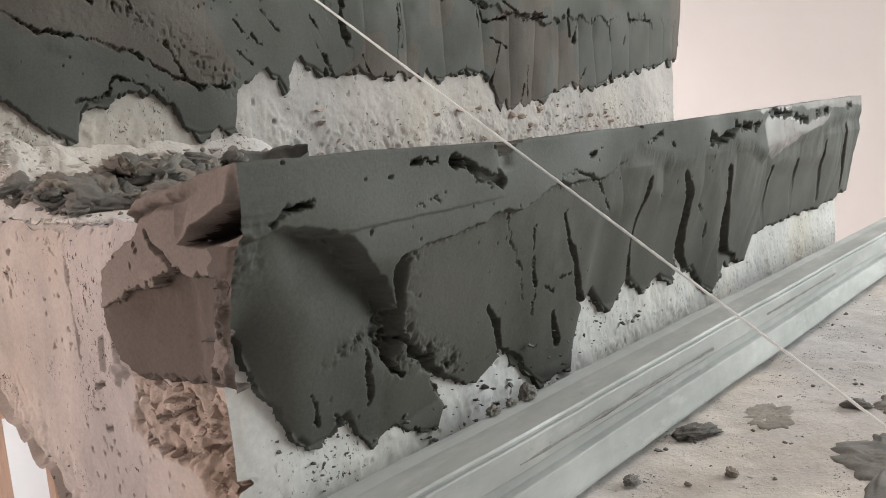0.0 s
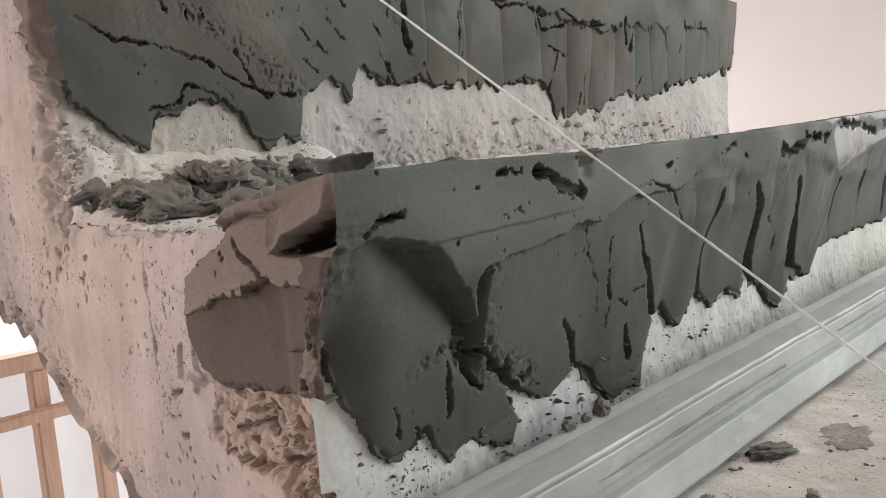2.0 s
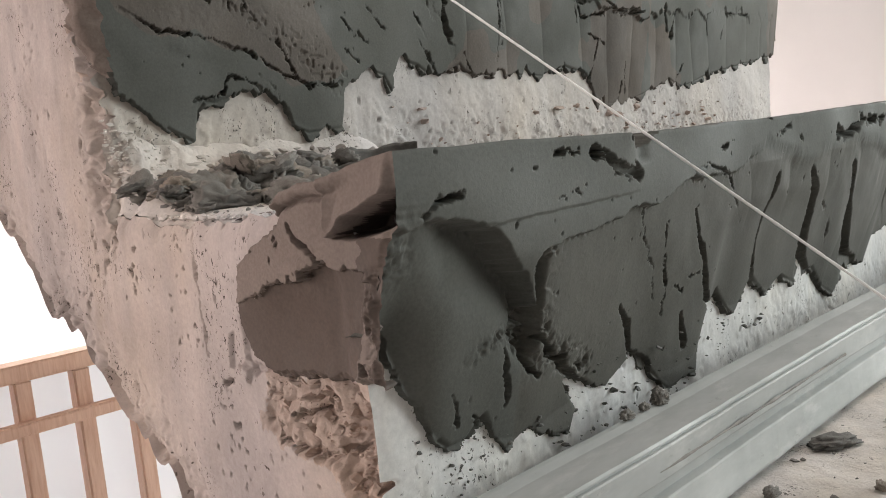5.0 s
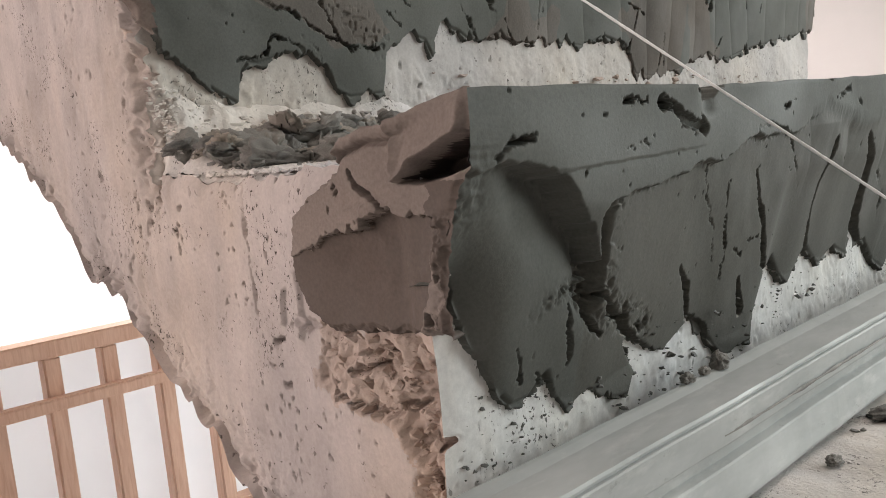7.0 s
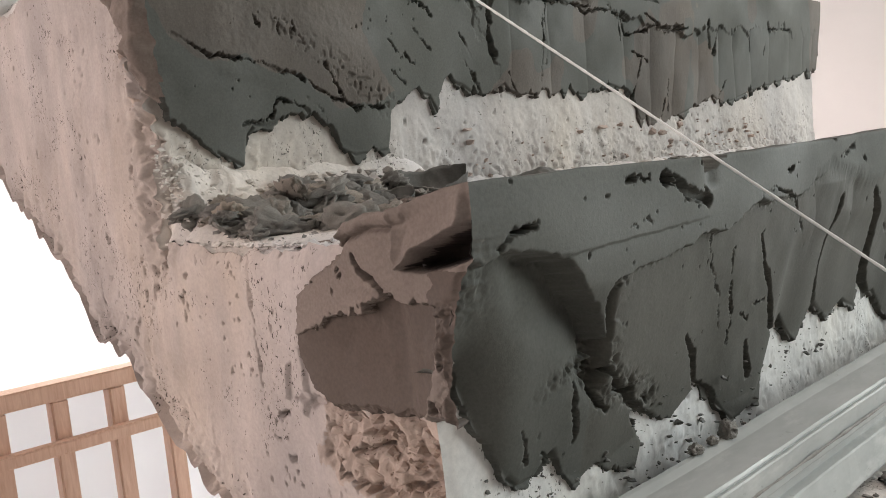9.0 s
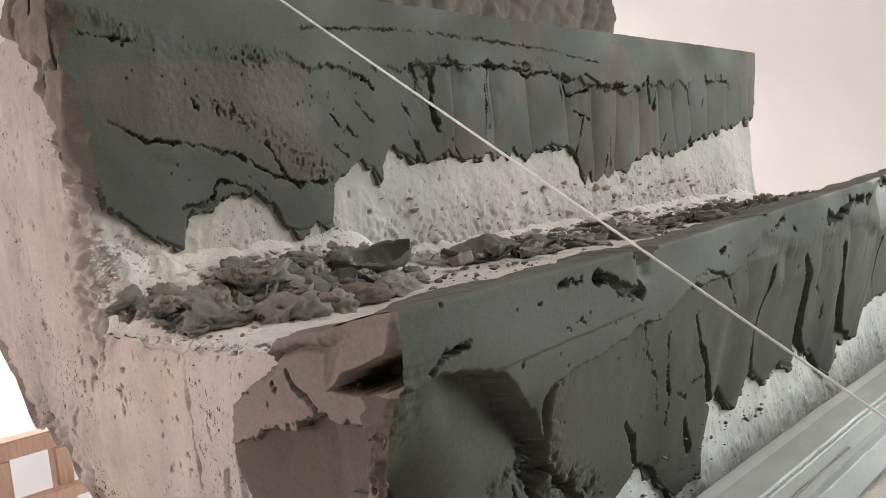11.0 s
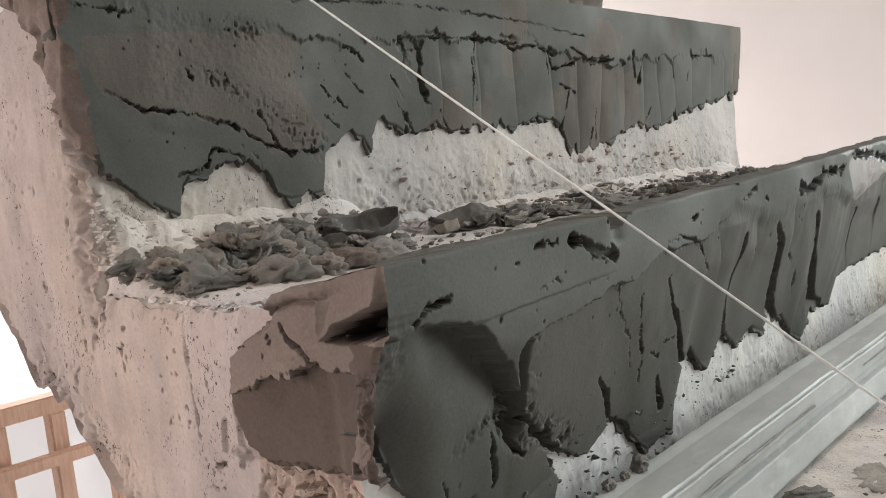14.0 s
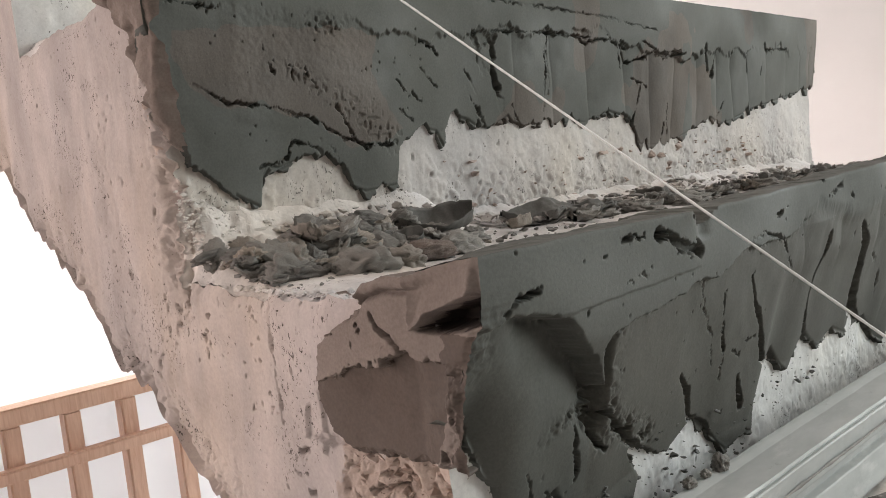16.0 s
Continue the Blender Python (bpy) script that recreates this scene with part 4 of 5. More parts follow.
def coat2_depth(U, V):
    wu, wv = 0.0028 * fbm(U, V, 60, 5, 240, 0.62), 0.0050 * fbm(U, V * 0.4, 65, 5, 244, 0.62) + 0.0055 * step01((U - 0.40) / 0.06) * fbm(U, V * 0.12, 120, 3, 246)
    out = within(U + wu, V + wv, [(0.165, 0.48)] + LOW2 + [(1.20, 0.48)])
    foot = near(U, V, LOW2[9:])
    T = 0.0125 - (0.045 + 0.055 * step01((U - 0.42) / 0.06)) * np.clip(0.39 - V, 0, 1) + 0.0014 * fbm(U, V, 24, 3, 250)
    band = [(0.16, 0.48), (0.16, 0.404), (0.202, 0.4000), (0.230, 0.3963), (0.264, 0.3886), (0.291, 0.3919), (0.327, 0.3832), (0.342, 0.3802), (0.392, 0.3786), (0.443, 0.3883),
            (0.532, 0.3933), (0.620, 0.3932), (0.668, 0.3810), (0.760, 0.3776), (0.887, 0.3861), (1.064, 0.3954), (1.205, 0.3945), (1.20, 0.48)]
    inb = within(U + wu, V + wv, band)
    left = 1 - step01((U - 0.30) / 0.05)
    k = step01(inb / 0.003) * (1 - left) + step01(inb / 0.012 + 0.5) * left
    stroke = np.abs(np.sin((U + 0.1 * (V - 0.35)) * 3.1416 / 0.05 + 1.4 * vnoise(U * 12, V * 8, 258)))
    right = step01((U - 0.42) / 0.06)
    T = T + right * (0.003 * stroke ** 0.7 - 0.002) + right * 0.0005 * fbm(U, V * 0.3, 30, 3, 260)
    # coarse sandy stroke over a smooth lower layer
    coarse = step01((U - 0.215) / 0.02) * (1 - step01((U - 0.345 - 0.4 * (0.35 - V)) / 0.012)) * step01((V - 0.318 + 0.12 * (U - 0.25)) / 0.008)
    T = T + left * coarse * (0.0014 + 0.0003 * fbm(U, V, 300, 2, 263))
    top = 0.0152 - 0.0004 * fbm(U, V, 20, 2, 266)
    T = T * (1 - k) + top * k
    for pts, w, d in (
        ([(0.196, 0.3470), (0.217, 0.3361), (0.247, 0.3332), (0.281, 0.3252), (0.308, 0.3101), (0.330, 0.3040), (0.351, 0.3061)], 0.0017, 0.007),
        ([(0.238, 0.2960), (0.261, 0.3000), (0.262, 0.3111), (0.282, 0.3070), (0.304, 0.2848)], 0.0016, 0.007),
        ([(0.286, 0.3121), (0.299, 0.3000), (0.308, 0.2838)], 0.0012, 0.005),
        ([(0.356, 0.3509), (0.369, 0.3387)], 0.0012, 0.005), ([(0.358, 0.3305), (0.373, 0.3224)], 0.0015, 0.005),
        ([(0.380, 0.3796), (0.395, 0.3756), (0.401, 0.3695)], 0.0019, 0.008),
        ([(0.440, 0.3883), (0.463, 0.3823), (0.466, 0.3515), (0.477, 0.3257)], 0.0060, 0.010),
        ([(0.432, 0.3461), (0.454, 0.3154)], 0.0015, 0.008), ([(0.490, 0.3309), (0.501, 0.3134), (0.524, 0.3144)], 0.0016, 0.008),
        ([(0.437, 0.3893), (0.532, 0.3933), (0.602, 0.3920)], 0.0014, 0.006), ([(0.538, 0.3913), (0.540, 0.3415)], 0.0010, 0.004),
        ([(0.630, 0.3943), (0.650, 0.3840), (0.655, 0.3651)], 0.0019, 0.008), ([(0.692, 0.3928), (0.721, 0.3804), (0.767, 0.3851)], 0.0022, 0.008),
        ([(0.675, 0.3547), (0.707, 0.3475)], 0.0019, 0.007), ([(0.826, 0.3909), (0.835, 0.3664)], 0.0037, 0.008),
        ([(0.744, 0.3296), (0.746, 0.2956)], 0.0019, 0.008), ([(0.933, 0.3898), (0.939, 0.3649)], 0.0025, 0.006),
        ([(0.987, 0.3936), (1.054, 0.3964)], 0.0019, 0.006), ([(0.335, 0.4081), (0.431, 0.4149), (0.529, 0.4141), (0.630, 0.4111), (0.721, 0.4037)], 0.0012, 0.0022),
        ([(0.534, 0.3800), (0.536, 0.3616), (0.531, 0.3269)], 0.0022, 0.009), ([(0.651, 0.3916), (0.663, 0.3699), (0.702, 0.3767)], 0.0026, 0.009),
        ([(0.692, 0.3505), (0.681, 0.3246), (0.673, 0.2989)], 0.0024, 0.009), ([(0.737, 0.3086), (0.730, 0.2876)], 0.0022, 0.008),
        ([(0.854, 0.3880), (0.842, 0.3602)], 0.0040, 0.009), ([(0.873, 0.3284), (0.855, 0.3052)], 0.0022, 0.007),
        ([(0.614, 0.3121), (0.628, 0.3243)], 0.0018, 0.007), ([(0.380, 0.3604), (0.393, 0.3502), (0.398, 0.3460)], 0.0014, 0.006),
        ([(0.372, 0.3438), (0.382, 0.3355)], 0.0014, 0.006), ([(0.431, 0.3594), (0.444, 0.3418)], 0.0020, 0.008),
        ([(0.445, 0.3864), (0.450, 0.3598), (0.467, 0.3556)], 0.0030, 0.009), ([(0.446, 0.3305), (0.454, 0.3167)], 0.0018, 0.008),
        ([(0.779, 0.3822), (0.730, 0.3776)], 0.0022, 0.008), ([(0.980, 0.3782), (0.975, 0.3636)], 0.0026, 0.008),
        ([(0.263, 0.3612), (0.268, 0.3578), (0.268, 0.3506)], 0.0020, 0.006), ([(0.249, 0.3608), (0.253, 0.3539)], 0.0016, 0.005),
        ([(0.300, 0.3342), (0.315, 0.3110), (0.326, 0.3019)], 0.0014, 0.006), ([(0.577, 0.3933), (0.594, 0.3863), (0.627, 0.3916), (0.665, 0.3839)], 0.0020, 0.008),
        ([(0.178, 0.3949), (0.215, 0.3912)], 0.0019, 0.005), ([(0.277, 0.3575), (0.283, 0.3474)], 0.0019, 0.006),
    ):
        T = T + groove(U, V, pts, w, d)
    # crumbly patches where the trowel dragged
    for pts, wide in (([(0.293, 0.3400), (0.3114, 0.3311)], 0.008), ([(0.324, 0.3240), (0.338, 0.3160), (0.356, 0.3070)], 0.009), ([(0.284, 0.3872), (0.304, 0.3850)], 0.005), ([(0.268, 0.3560), (0.282, 0.3460)], 0.006)):
        m = np.exp(-(near(U, V, pts) / wide) ** 2)
        T = T - m * 0.0026 * step01((vnoise(U * 420, V * 420, 270) + 0.5 * vnoise(U * 210, V * 210, 271) - 0.1) / 0.35)
    T = T + pits(U, V, 272, 50, 0.20, 0.40, 0.31, 0.40, 0.0004, 0.0010, 0.003)
    T = softmin(T, 0.0040 + 0.14 * np.clip(V - even_line(U, LOW2[9:], 0.02), 0, 1), 0.003)
    return np.where(out > 0, softmin(T, 0.0022 + 0.0006 * fbm(U, V, 60, 2, 275) + 1.8 * foot, 0.002), np.maximum(out * 2.5, -0.0042))


y = np.linspace(0, 1, 1400)
y = 0.172 + 0.988 * (0.62 * y + 0.38 * y ** 2)
v = np.linspace(0, 1, 250)
U = np.broadcast_to(y, (250, 1400))
V = 0.262 + (EDGE2 + 0.0085 * (y - 0.17)[None] + 0.0004 * vnoise(y * 50, y * 0, 2)[None] - 0.262) * v[:, None]
T = coat2_depth(U, V)
ob = finish("coat", grid_mesh("coat", np.stack([RISER[2] + skew(U) + T, U, V], -1), T > -0.0040), M_MORTAR, coat2)
SAND2 = [(0.186, 0.375), (0.229, 0.3855), (0.256, 0.383), (0.300, 0.3876), (0.337, 0.379), (0.3367, 0.3535), (0.347, 0.333), (0.361, 0.312), (0.310, 0.306), (0.283, 0.3245), (0.250, 0.3325), (0.2118, 0.3353), (0.192, 0.345)]
more_materials(ob, (M_SANDY, lambda a, b, c: (within(b + 0.004 * fbm(b, c, 50, 3, 276), c + 0.004 * fbm(b, c, 50, 3, 277), SAND2) > 0) | ((b > 0.42) & (fbm(b, c * 0.5, 13, 4, 278) > 0.02 + 6.0 * np.clip(c - 0.40, 0, 1)))))
w = np.linspace(0, 1, 18)[:, None]
xx = (RISER[2] + skew(y) + T[-1])[None] * (1 - w) + (-0.530 + skew(y) - 0.006 * fbm(y, y * 0, 30, 3, 280))[None] * w
yy = np.broadcast_to(y, xx.shape)
zz = V[-1][None] - 0.026 * step01((w - 0.6) / 0.4) + 0 * xx
finish("arris_top", grid_mesh("arris_top", np.stack([xx, yy, zz], -1), flip=True), M_MORTAR, coat2)
# mortar turned onto the open side, thin and crumbling
xg, vg = np.linspace(-0.605, -0.4935, 76), np.linspace(0, 1, 96)
U = np.broadcast_to(xg, (96, 76))
V = 0.285 + (0.4305 - 0.285) * vg[:, None] + 0 * U
wu, wv = 0.003 * fbm(U, V, 90, 3, 284), 0.003 * fbm(U, V, 90, 3, 287)
out = within(U + wu, V + wv, [(-0.540, 0.45), (-0.562, 0.425), (-0.575, 0.408), (-0.557, 0.397), (-0.532, 0.380), (-0.525, 0.358), (-0.517, 0.338), (-0.507, 0.322), (-0.498, 0.310), (-0.494, 0.36), (-0.4955, 0.45)])
T = 0.006 + 0.0022 * fbm(U, V, 60, 4, 290) + groove(U, V, [(-0.545, 0.420), (-0.552, 0.400), (-0.546, 0.389)], 0.004, 0.007) + groove(U, V, [(-0.522, 0.378), (-0.518, 0.356), (-0.511, 0.336), (-0.501, 0.318)], 0.0055, 0.008) + 0.0010 * fbm(U, V, 130, 3, 293)
T = np.maximum(T, 0.0008)
T = np.where(out > 0, T * (0.4 + 0.6 * step01(out / 0.003)), np.maximum(out * 1.5, -0.008))
finish("corner_patch", grid_mesh("corner_patch", np.stack([U, SIDE - T + 0.002 * step01((U + 0.51) / 0.015), V], -1), out > -0.003), M_CORNER, coat2)
finish("coat_end", grid_mesh("coat_end", np.stack(np.meshgrid([0.0, 0.026], [0.0, 1.0]) + [np.zeros((2, 2))], -1) * np.array([1, 1, 1]) @ np.array([[1, 0, 0], [0, 0, 0.066], [0, 1, 0]]) + np.array([RISER[2] - 0.066, 1.1595, 0.367])), M_MORTAR, coat2)

# ---- mortar on the third riser ----
coat3 = empty("mortar_coat", "rough grey mortar coat high on the third riser", "mortar", "mortar coats")
y, v = np.linspace(0.18, END[3] + 0.004, 300), np.linspace(0, 1, 60)
U = np.broadcast_to(y, (60, 300))
V = TREAD[2] + 0.008 + (0.612 - TREAD[2] - 0.008) * v[:, None] + 0 * U
low = 0.436 + 0.012 * fbm(y, y * 0, 22, 3, 300) + 0.20 * step01((0.44 - y) / 0.12)
stroke = np.abs(np.sin((U - 0.5 * (V - 0.45)) * 3.1416 / 0.055 + 1.3 * vnoise(U * 14, V * 9, 303)))
T = 0.016 + 0.010 * stroke ** 0.7 + 0.003 * fbm(U, V, 60, 4, 306)
T = np.where(V > low[None], T * step01((V - low[None]) / 0.004), -0.006)
finish("coat", grid_mesh("coat", np.stack([RISER[3] + skew(U) + T, U, V], -1), T > -0.005), M_SANDY, coat3)
w = np.linspace(0, 1, 10)[:, None]
xx = (RISER[3] + skew(y) + T[-1])[None] * (1 - w) + (RISER[3] + skew(y) - 0.02)[None] * w
finish("arris_top", grid_mesh("arris_top", np.stack([xx, np.broadcast_to(y, xx.shape), 0.612 - 0.02 * w ** 4 + 0 * xx], -1), flip=True), M_MORTAR, coat3)

# ---- galvanised guide channel lying at the foot of the first riser ----
channel = empty("steel_channel", "dusty galvanised steel channel laid along the foot of the riser", "metal channel")


def channel_mesh():
    outer = [(-0.2385, 0.0702), (-0.2380, 0.0700), (-0.2364, 0.0712), (-0.2362, 0.0728), (-0.2396, 0.0878), (-0.2404, 0.0886), (-0.2442, 0.0897), (-0.2442, 0.0955), (-0.2412, 0.0966), (-0.2408, 0.0975), (-0.2406, 0.1105),
             (-0.2412, 0.1112), (-0.2426, 0.1114), (-0.2426, 0.1126), (-0.2416, 0.1132), (-0.2424, 0.1144), (-0.2590, 0.1160), (-0.2630, 0.1176), (-0.2650, 0.1180), (-0.2662, 0.1172), (-0.2662, 0.1120), (-0.2662, 0.0664)]
    inner = [(x - 0.0013 if x > -0.245 else x + 0.0013 if x < -0.2655 else x, z + (0.0013 if 0.068 < z < 0.0705 else -0.0013 if z > 0.113 else 0)) for x, z in outer][::-1]
    ring = outer + inner
    ys = np.linspace(0.095, 1.30, 150)
    yy = np.broadcast_to(ys[:, None], (150, len(ring) + 1))
    r = np.array(ring + ring[:1])
    bend = 0.0008 * fbm(ys, ys * 0, 9, 3, 320)[:, None]
    P = np.stack([r[None, :, 0] + bend + 0.00025 * fbm(yy, r[None, :, 1] + 0 * yy, 80, 2, 322), yy, np.broadcast_to(r[None, :, 1], yy.shape) + 0 * bend], -1)
    return grid_mesh("channel_profile", P)


finish("channel_profile", channel_mesh(), M_ZINC, channel, smooth=False)


def ribbon(name, y0, y1, x, z, wide, high, parent, material, label=""):
    """A thin ragged crust lying on an upright strip."""
    u, v = np.linspace(0, 1, 90), np.linspace(-1, 1, 9)
    uu, vv = np.meshgrid(u, v)
    yy = y0 + (y1 - y0) * uu
    lim = 0.35 + 0.65 * np.abs(fbm(yy, yy * 0, 40, 3, 326))
    zz = z + high * vv * lim
    xx = x + wide * (1 - vv ** 2) * (0.5 + 0.5 * fbm(yy, zz, 160, 3, 328)) - 0.0003
    return finish(name, grid_mesh(name, np.stack([xx, yy, zz], -1), flip=True), material, parent, label)


ribbon("mortar_crust", 0.30, 0.52, -0.2396, 0.1015, 0.0008, 0.0012, channel, M_LUMP, "dried mortar crust")
ribbon("mortar_crust", 0.62, 0.80, -0.2396, 0.1030, 0.0008, 0.0012, channel, M_LUMP, "dried mortar crust")

# ---- taut setting-out string over the nosings ----


def tube(name, path, radius, material, sides=8):
    path = [Vector(p) for p in path]
    rows = []
    for i, p in enumerate(path):
        d = (path[min(i + 1, len(path) - 1)] - path[max(i - 1, 0)]).normalized()
        a = d.cross(Vector((0, 1, 0.3))).normalized()
        b = d.cross(a)
        r = radius * (1 + 0.12 * math.sin(i * 2.1))
        rows.append([p + r * (float(math.cos(q)) * a + float(math.sin(q)) * b) for q in np.linspace(0, 2 * math.pi, sides + 1)])
    return finish(name, grid_mesh(name, np.array([[tuple(p) for p in r] for r in rows])), material)


origin, way = Vector((-0.2356, 0.3220, 0.2398)), Vector((-0.7714, -0.1517, 0.6180))
string = tube("builders_string", [origin + float(s) * way for s in np.linspace(-0.585, 1.0, 500)], 0.00062, M_STRING)
tagged(string, "taut white nylon setting-out string running over the steps", "string")

# ---- wooden lattice panel on the lower floor ----
PX = -1.50
lattice = empty("wooden_lattice", "pine wood lattice frame backed with white sheet standing on floor", "wooden frame")
lattice.location = (PX, 0.5, FLOOR)


def bar(name, y0, y1, z0, z1, x0, x1, parent=lattice):
    bm = bmesh.new()
    slab(bm, x0 - PX, x1 - PX, y0 - 0.5, y1 - 0.5, z0 - FLOOR, z1 - FLOOR)
    bmesh.ops.bevel(bm, geom=bm.edges[:], offset=0.003, segments=2, affect="EDGES")
    return part(name, bm, M_WOOD, parent)


LT, LM = -0.044, -0.134
bar("top_rail", -0.30, 0.80, LT - 0.014, LT + 0.016, PX - 0.02, PX + 0.024)
bar("bottom_rail", -0.30, 0.86, FLOOR, FLOOR + 0.028, PX - 0.02, PX + 0.022)
bar("mid_rail", -0.30, 0.80, LM - 0.011, LM + 0.011, PX + 0.0205, PX + 0.042)
for i in range(10):
    y = -0.110 + 0.0945 * i
    bar("slat", y - 0.0135, y + 0.0135, FLOOR + 0.028, LT - 0.014, PX - 0.015, PX + 0.020)
bm = bmesh.new()
slab(bm, -0.024, -0.020, -0.79, 0.35, 0.004, LT - FLOOR)
part("backing_sheet", bm, M_PAPER, lattice, "plain white backing sheet")

# crumpled plastic on the floor beside it
u = np.linspace(-1, 1, 60)
uu, vv = np.meshgrid(u, u)
zz = 0.006 + 0.045 * np.abs(fbm(uu, vv, 2.6, 4, 340)) * np.clip(1.25 - uu ** 2 - vv ** 2, 0, 1)
sheet = finish("crumpled_sheet", grid_mesh("crumpled_sheet", np.stack([PX + 0.30 + 0.20 * uu, 0.62 + 0.26 * vv, FLOOR + zz], -1)), M_SHEET, smooth=False)
tagged(sheet, "crumpled white plastic sheet lying on the floor", "plastic sheet")

# ---- mortar droppings ----


def lump_mesh(seed, rough=0.35, flat=0.5):
    """A torn clod of mortar about 2 units across, with a flattened underside."""
    bm = bmesh.new()
    bmesh.ops.create_icosphere(bm, subdivisions=4, radius=1)
    o = Vector((seed * 3.7, seed * 1.3, -seed * 2.1))
    for v in bm.verts:
        p = v.co.copy()
        k = 1 + rough * noise.fractal(p * 1.0 + o, 0.8, 2.1, 4) - 0.55 * abs(noise.noise(p * 1.7 - o)) - 0.42 * abs(noise.noise(p * 3.6 + o)) - 0.28 * abs(noise.noise(p * 7.5 - o)) + 0.10 * noise.noise(p * 13.0 + o) + 0.36
        v.co = p * k
        v.co.z = max(v.co.z * flat, -0.34 * flat)
    me = bpy.data.meshes.new("mortar_lump")
    bm.to_mesh(me)
    bm.free()
    me.materials.append(M_LUMP)
    me.polygons.foreach_set("use_smooth", np.ones(len(me.polygons), bool))
    return me


CLODS = [lump_mesh(i, 0.36 + 0.07 * (i % 4), (1.0, 0.75, 0.9, 0.6)[i % 4]) for i in range(9)]
rng = random.Random(7)


def put_lump(x, y, z, r, k=None, stretch=1.0, turn=None, tilt=0, label="grey crumbly mortar clod dropped on the concrete tread", name="mortar_lump", group="mortar droppings"):
    ob = new(name, CLODS[rng.randrange(9) if k is None else k])
    ob.matrix_world = pose(x, y, z, tilt, tilt * 0.6, rng.uniform(0, 360) if turn is None else turn) @ Matrix.Diagonal((r * stretch, r, r, 1))
    return tagged(ob, label, "mortar lump", group)


# the heap behind the corner: a ridge of small clods, two deep
T1 = TREAD[1]
for i in range(150):
    s = rng.random()
    cy = 0.186 + 0.165 * s
    cx = -0.452 - 0.012 * s
    side = max(-0.036, min(0.042, rng.gauss(0, 0.017)))
    r = (0.0028 + 0.0085 * rng.random() ** 1.7) * (0.75 + 0.35 * math.sin(s * 3.14))
    hill = 0.022 * math.exp(-((side + 0.008) / 0.016) ** 2) * math.sin(3.14 * min(1, s * 0.9 + 0.1)) * rng.random()
    put_lump(cx + side, cy, T1 + 0.3 * r + 0.7 * hill + float(fillet(cx + side, cy)), r, stretch=rng.uniform(0.9, 2.0), tilt=rng.uniform(-50, 50)).scale.z = r * rng.uniform(0.55, 1.0)
for x, y, r, st, tn in ((-0.405, 0.235, 0.0105, 1.5, 40), (-0.400, 0.262, 0.0085, 1.2, 10), (-0.425, 0.205, 0.009, 1.5, 70), (-0.452, 0.270, 0.011, 1.4, 60),
                        (-0.470, 0.262, 0.012, 1.3, 100), (-0.462, 0.300, 0.010, 1.6, 80), (-0.440, 0.300, 0.010, 1.3, 20), (-0.415, 0.318, 0.009, 1.9, 100), (-0.438, 0.338, 0.010, 1.6, 110)):
    put_lump(x, y, T1 + 0.30 * r, r, stretch=st, turn=tn)
brown_clod = lump_mesh(31, 0.16, 0.62)
brown_clod.materials[0] = M_CORNER
put_lump(-0.408, 0.283, T1 + 0.004, 0.0120, 3, 1.35, 75, label="brownish smooth mortar clod dropped on the concrete tread").data = brown_clod
put_lump(-0.462, 0.372, T1 + 0.004, 0.0070, 1, 1.0, 0)


def shell(name, at, turn, tilt, a, b, bowl, wave, thick, label):
    """A curled peel of mortar struck off by the trowel."""
    u, v = np.linspace(-1, 1, 46), np.linspace(-1, 1, 26)
    uu, vv = np.meshgrid(u, v)
    shrink = np.sqrt(np.clip(1.02 - np.abs(uu) ** 2.6, 0.02, 1)) * (1 + 0.16 * vnoise(uu * 4, vv * 0.5, 353))
    xx, yy = a * uu, b * vv * shrink
    zz = bowl * (vv ** 2 * 0.8 + 0.35 * uu ** 2) + wave * np.sin(uu * 4.2 + vv) + 0.0016 * fbm(xx, yy, 110, 4, 350)
    top = np.stack([xx, yy, zz], -1)
    low = top - np.array([0, 0, thick]) * (1 - 0.5 * np.abs(vv[..., None]))
    P = np.concatenate([top, low[::-1], top[:1]], 0)
    me = grid_mesh(name, P)
    ob = finish(name, me, M_SHELL)
    ob.matrix_world = pose(*at, tilt, 0, turn)
    return tagged(ob, label, "mortar peel", "mortar droppings")


shell("mortar_peel", (-0.466, 0.342, T1 + 0.011), 66, 22, 0.027, 0.015, 0.015, 0.0, 0.003, "hollow curled peel of grey mortar lying on the tread")
shell("mortar_peel", (-0.437, 0.290, T1 + 0.009), 55, 26, 0.013, 0.010, 0.007, 0.0, 0.002, "small curled peel of grey mortar lying on the tread")
shell("mortar_peel", (-0.474, 0.462, T1 + 0.0095), 68, 24, 0.036, 0.015, 0.004, 0.0035, 0.003, "wavy peel of grey mortar lying on the tread")
shell("mortar_peel", (-0.458, 0.500, T1 + 0.008), 60, 20, 0.022, 0.009, 0.004, 0.002, 0.003, "wavy peel of grey mortar lying on the tread")


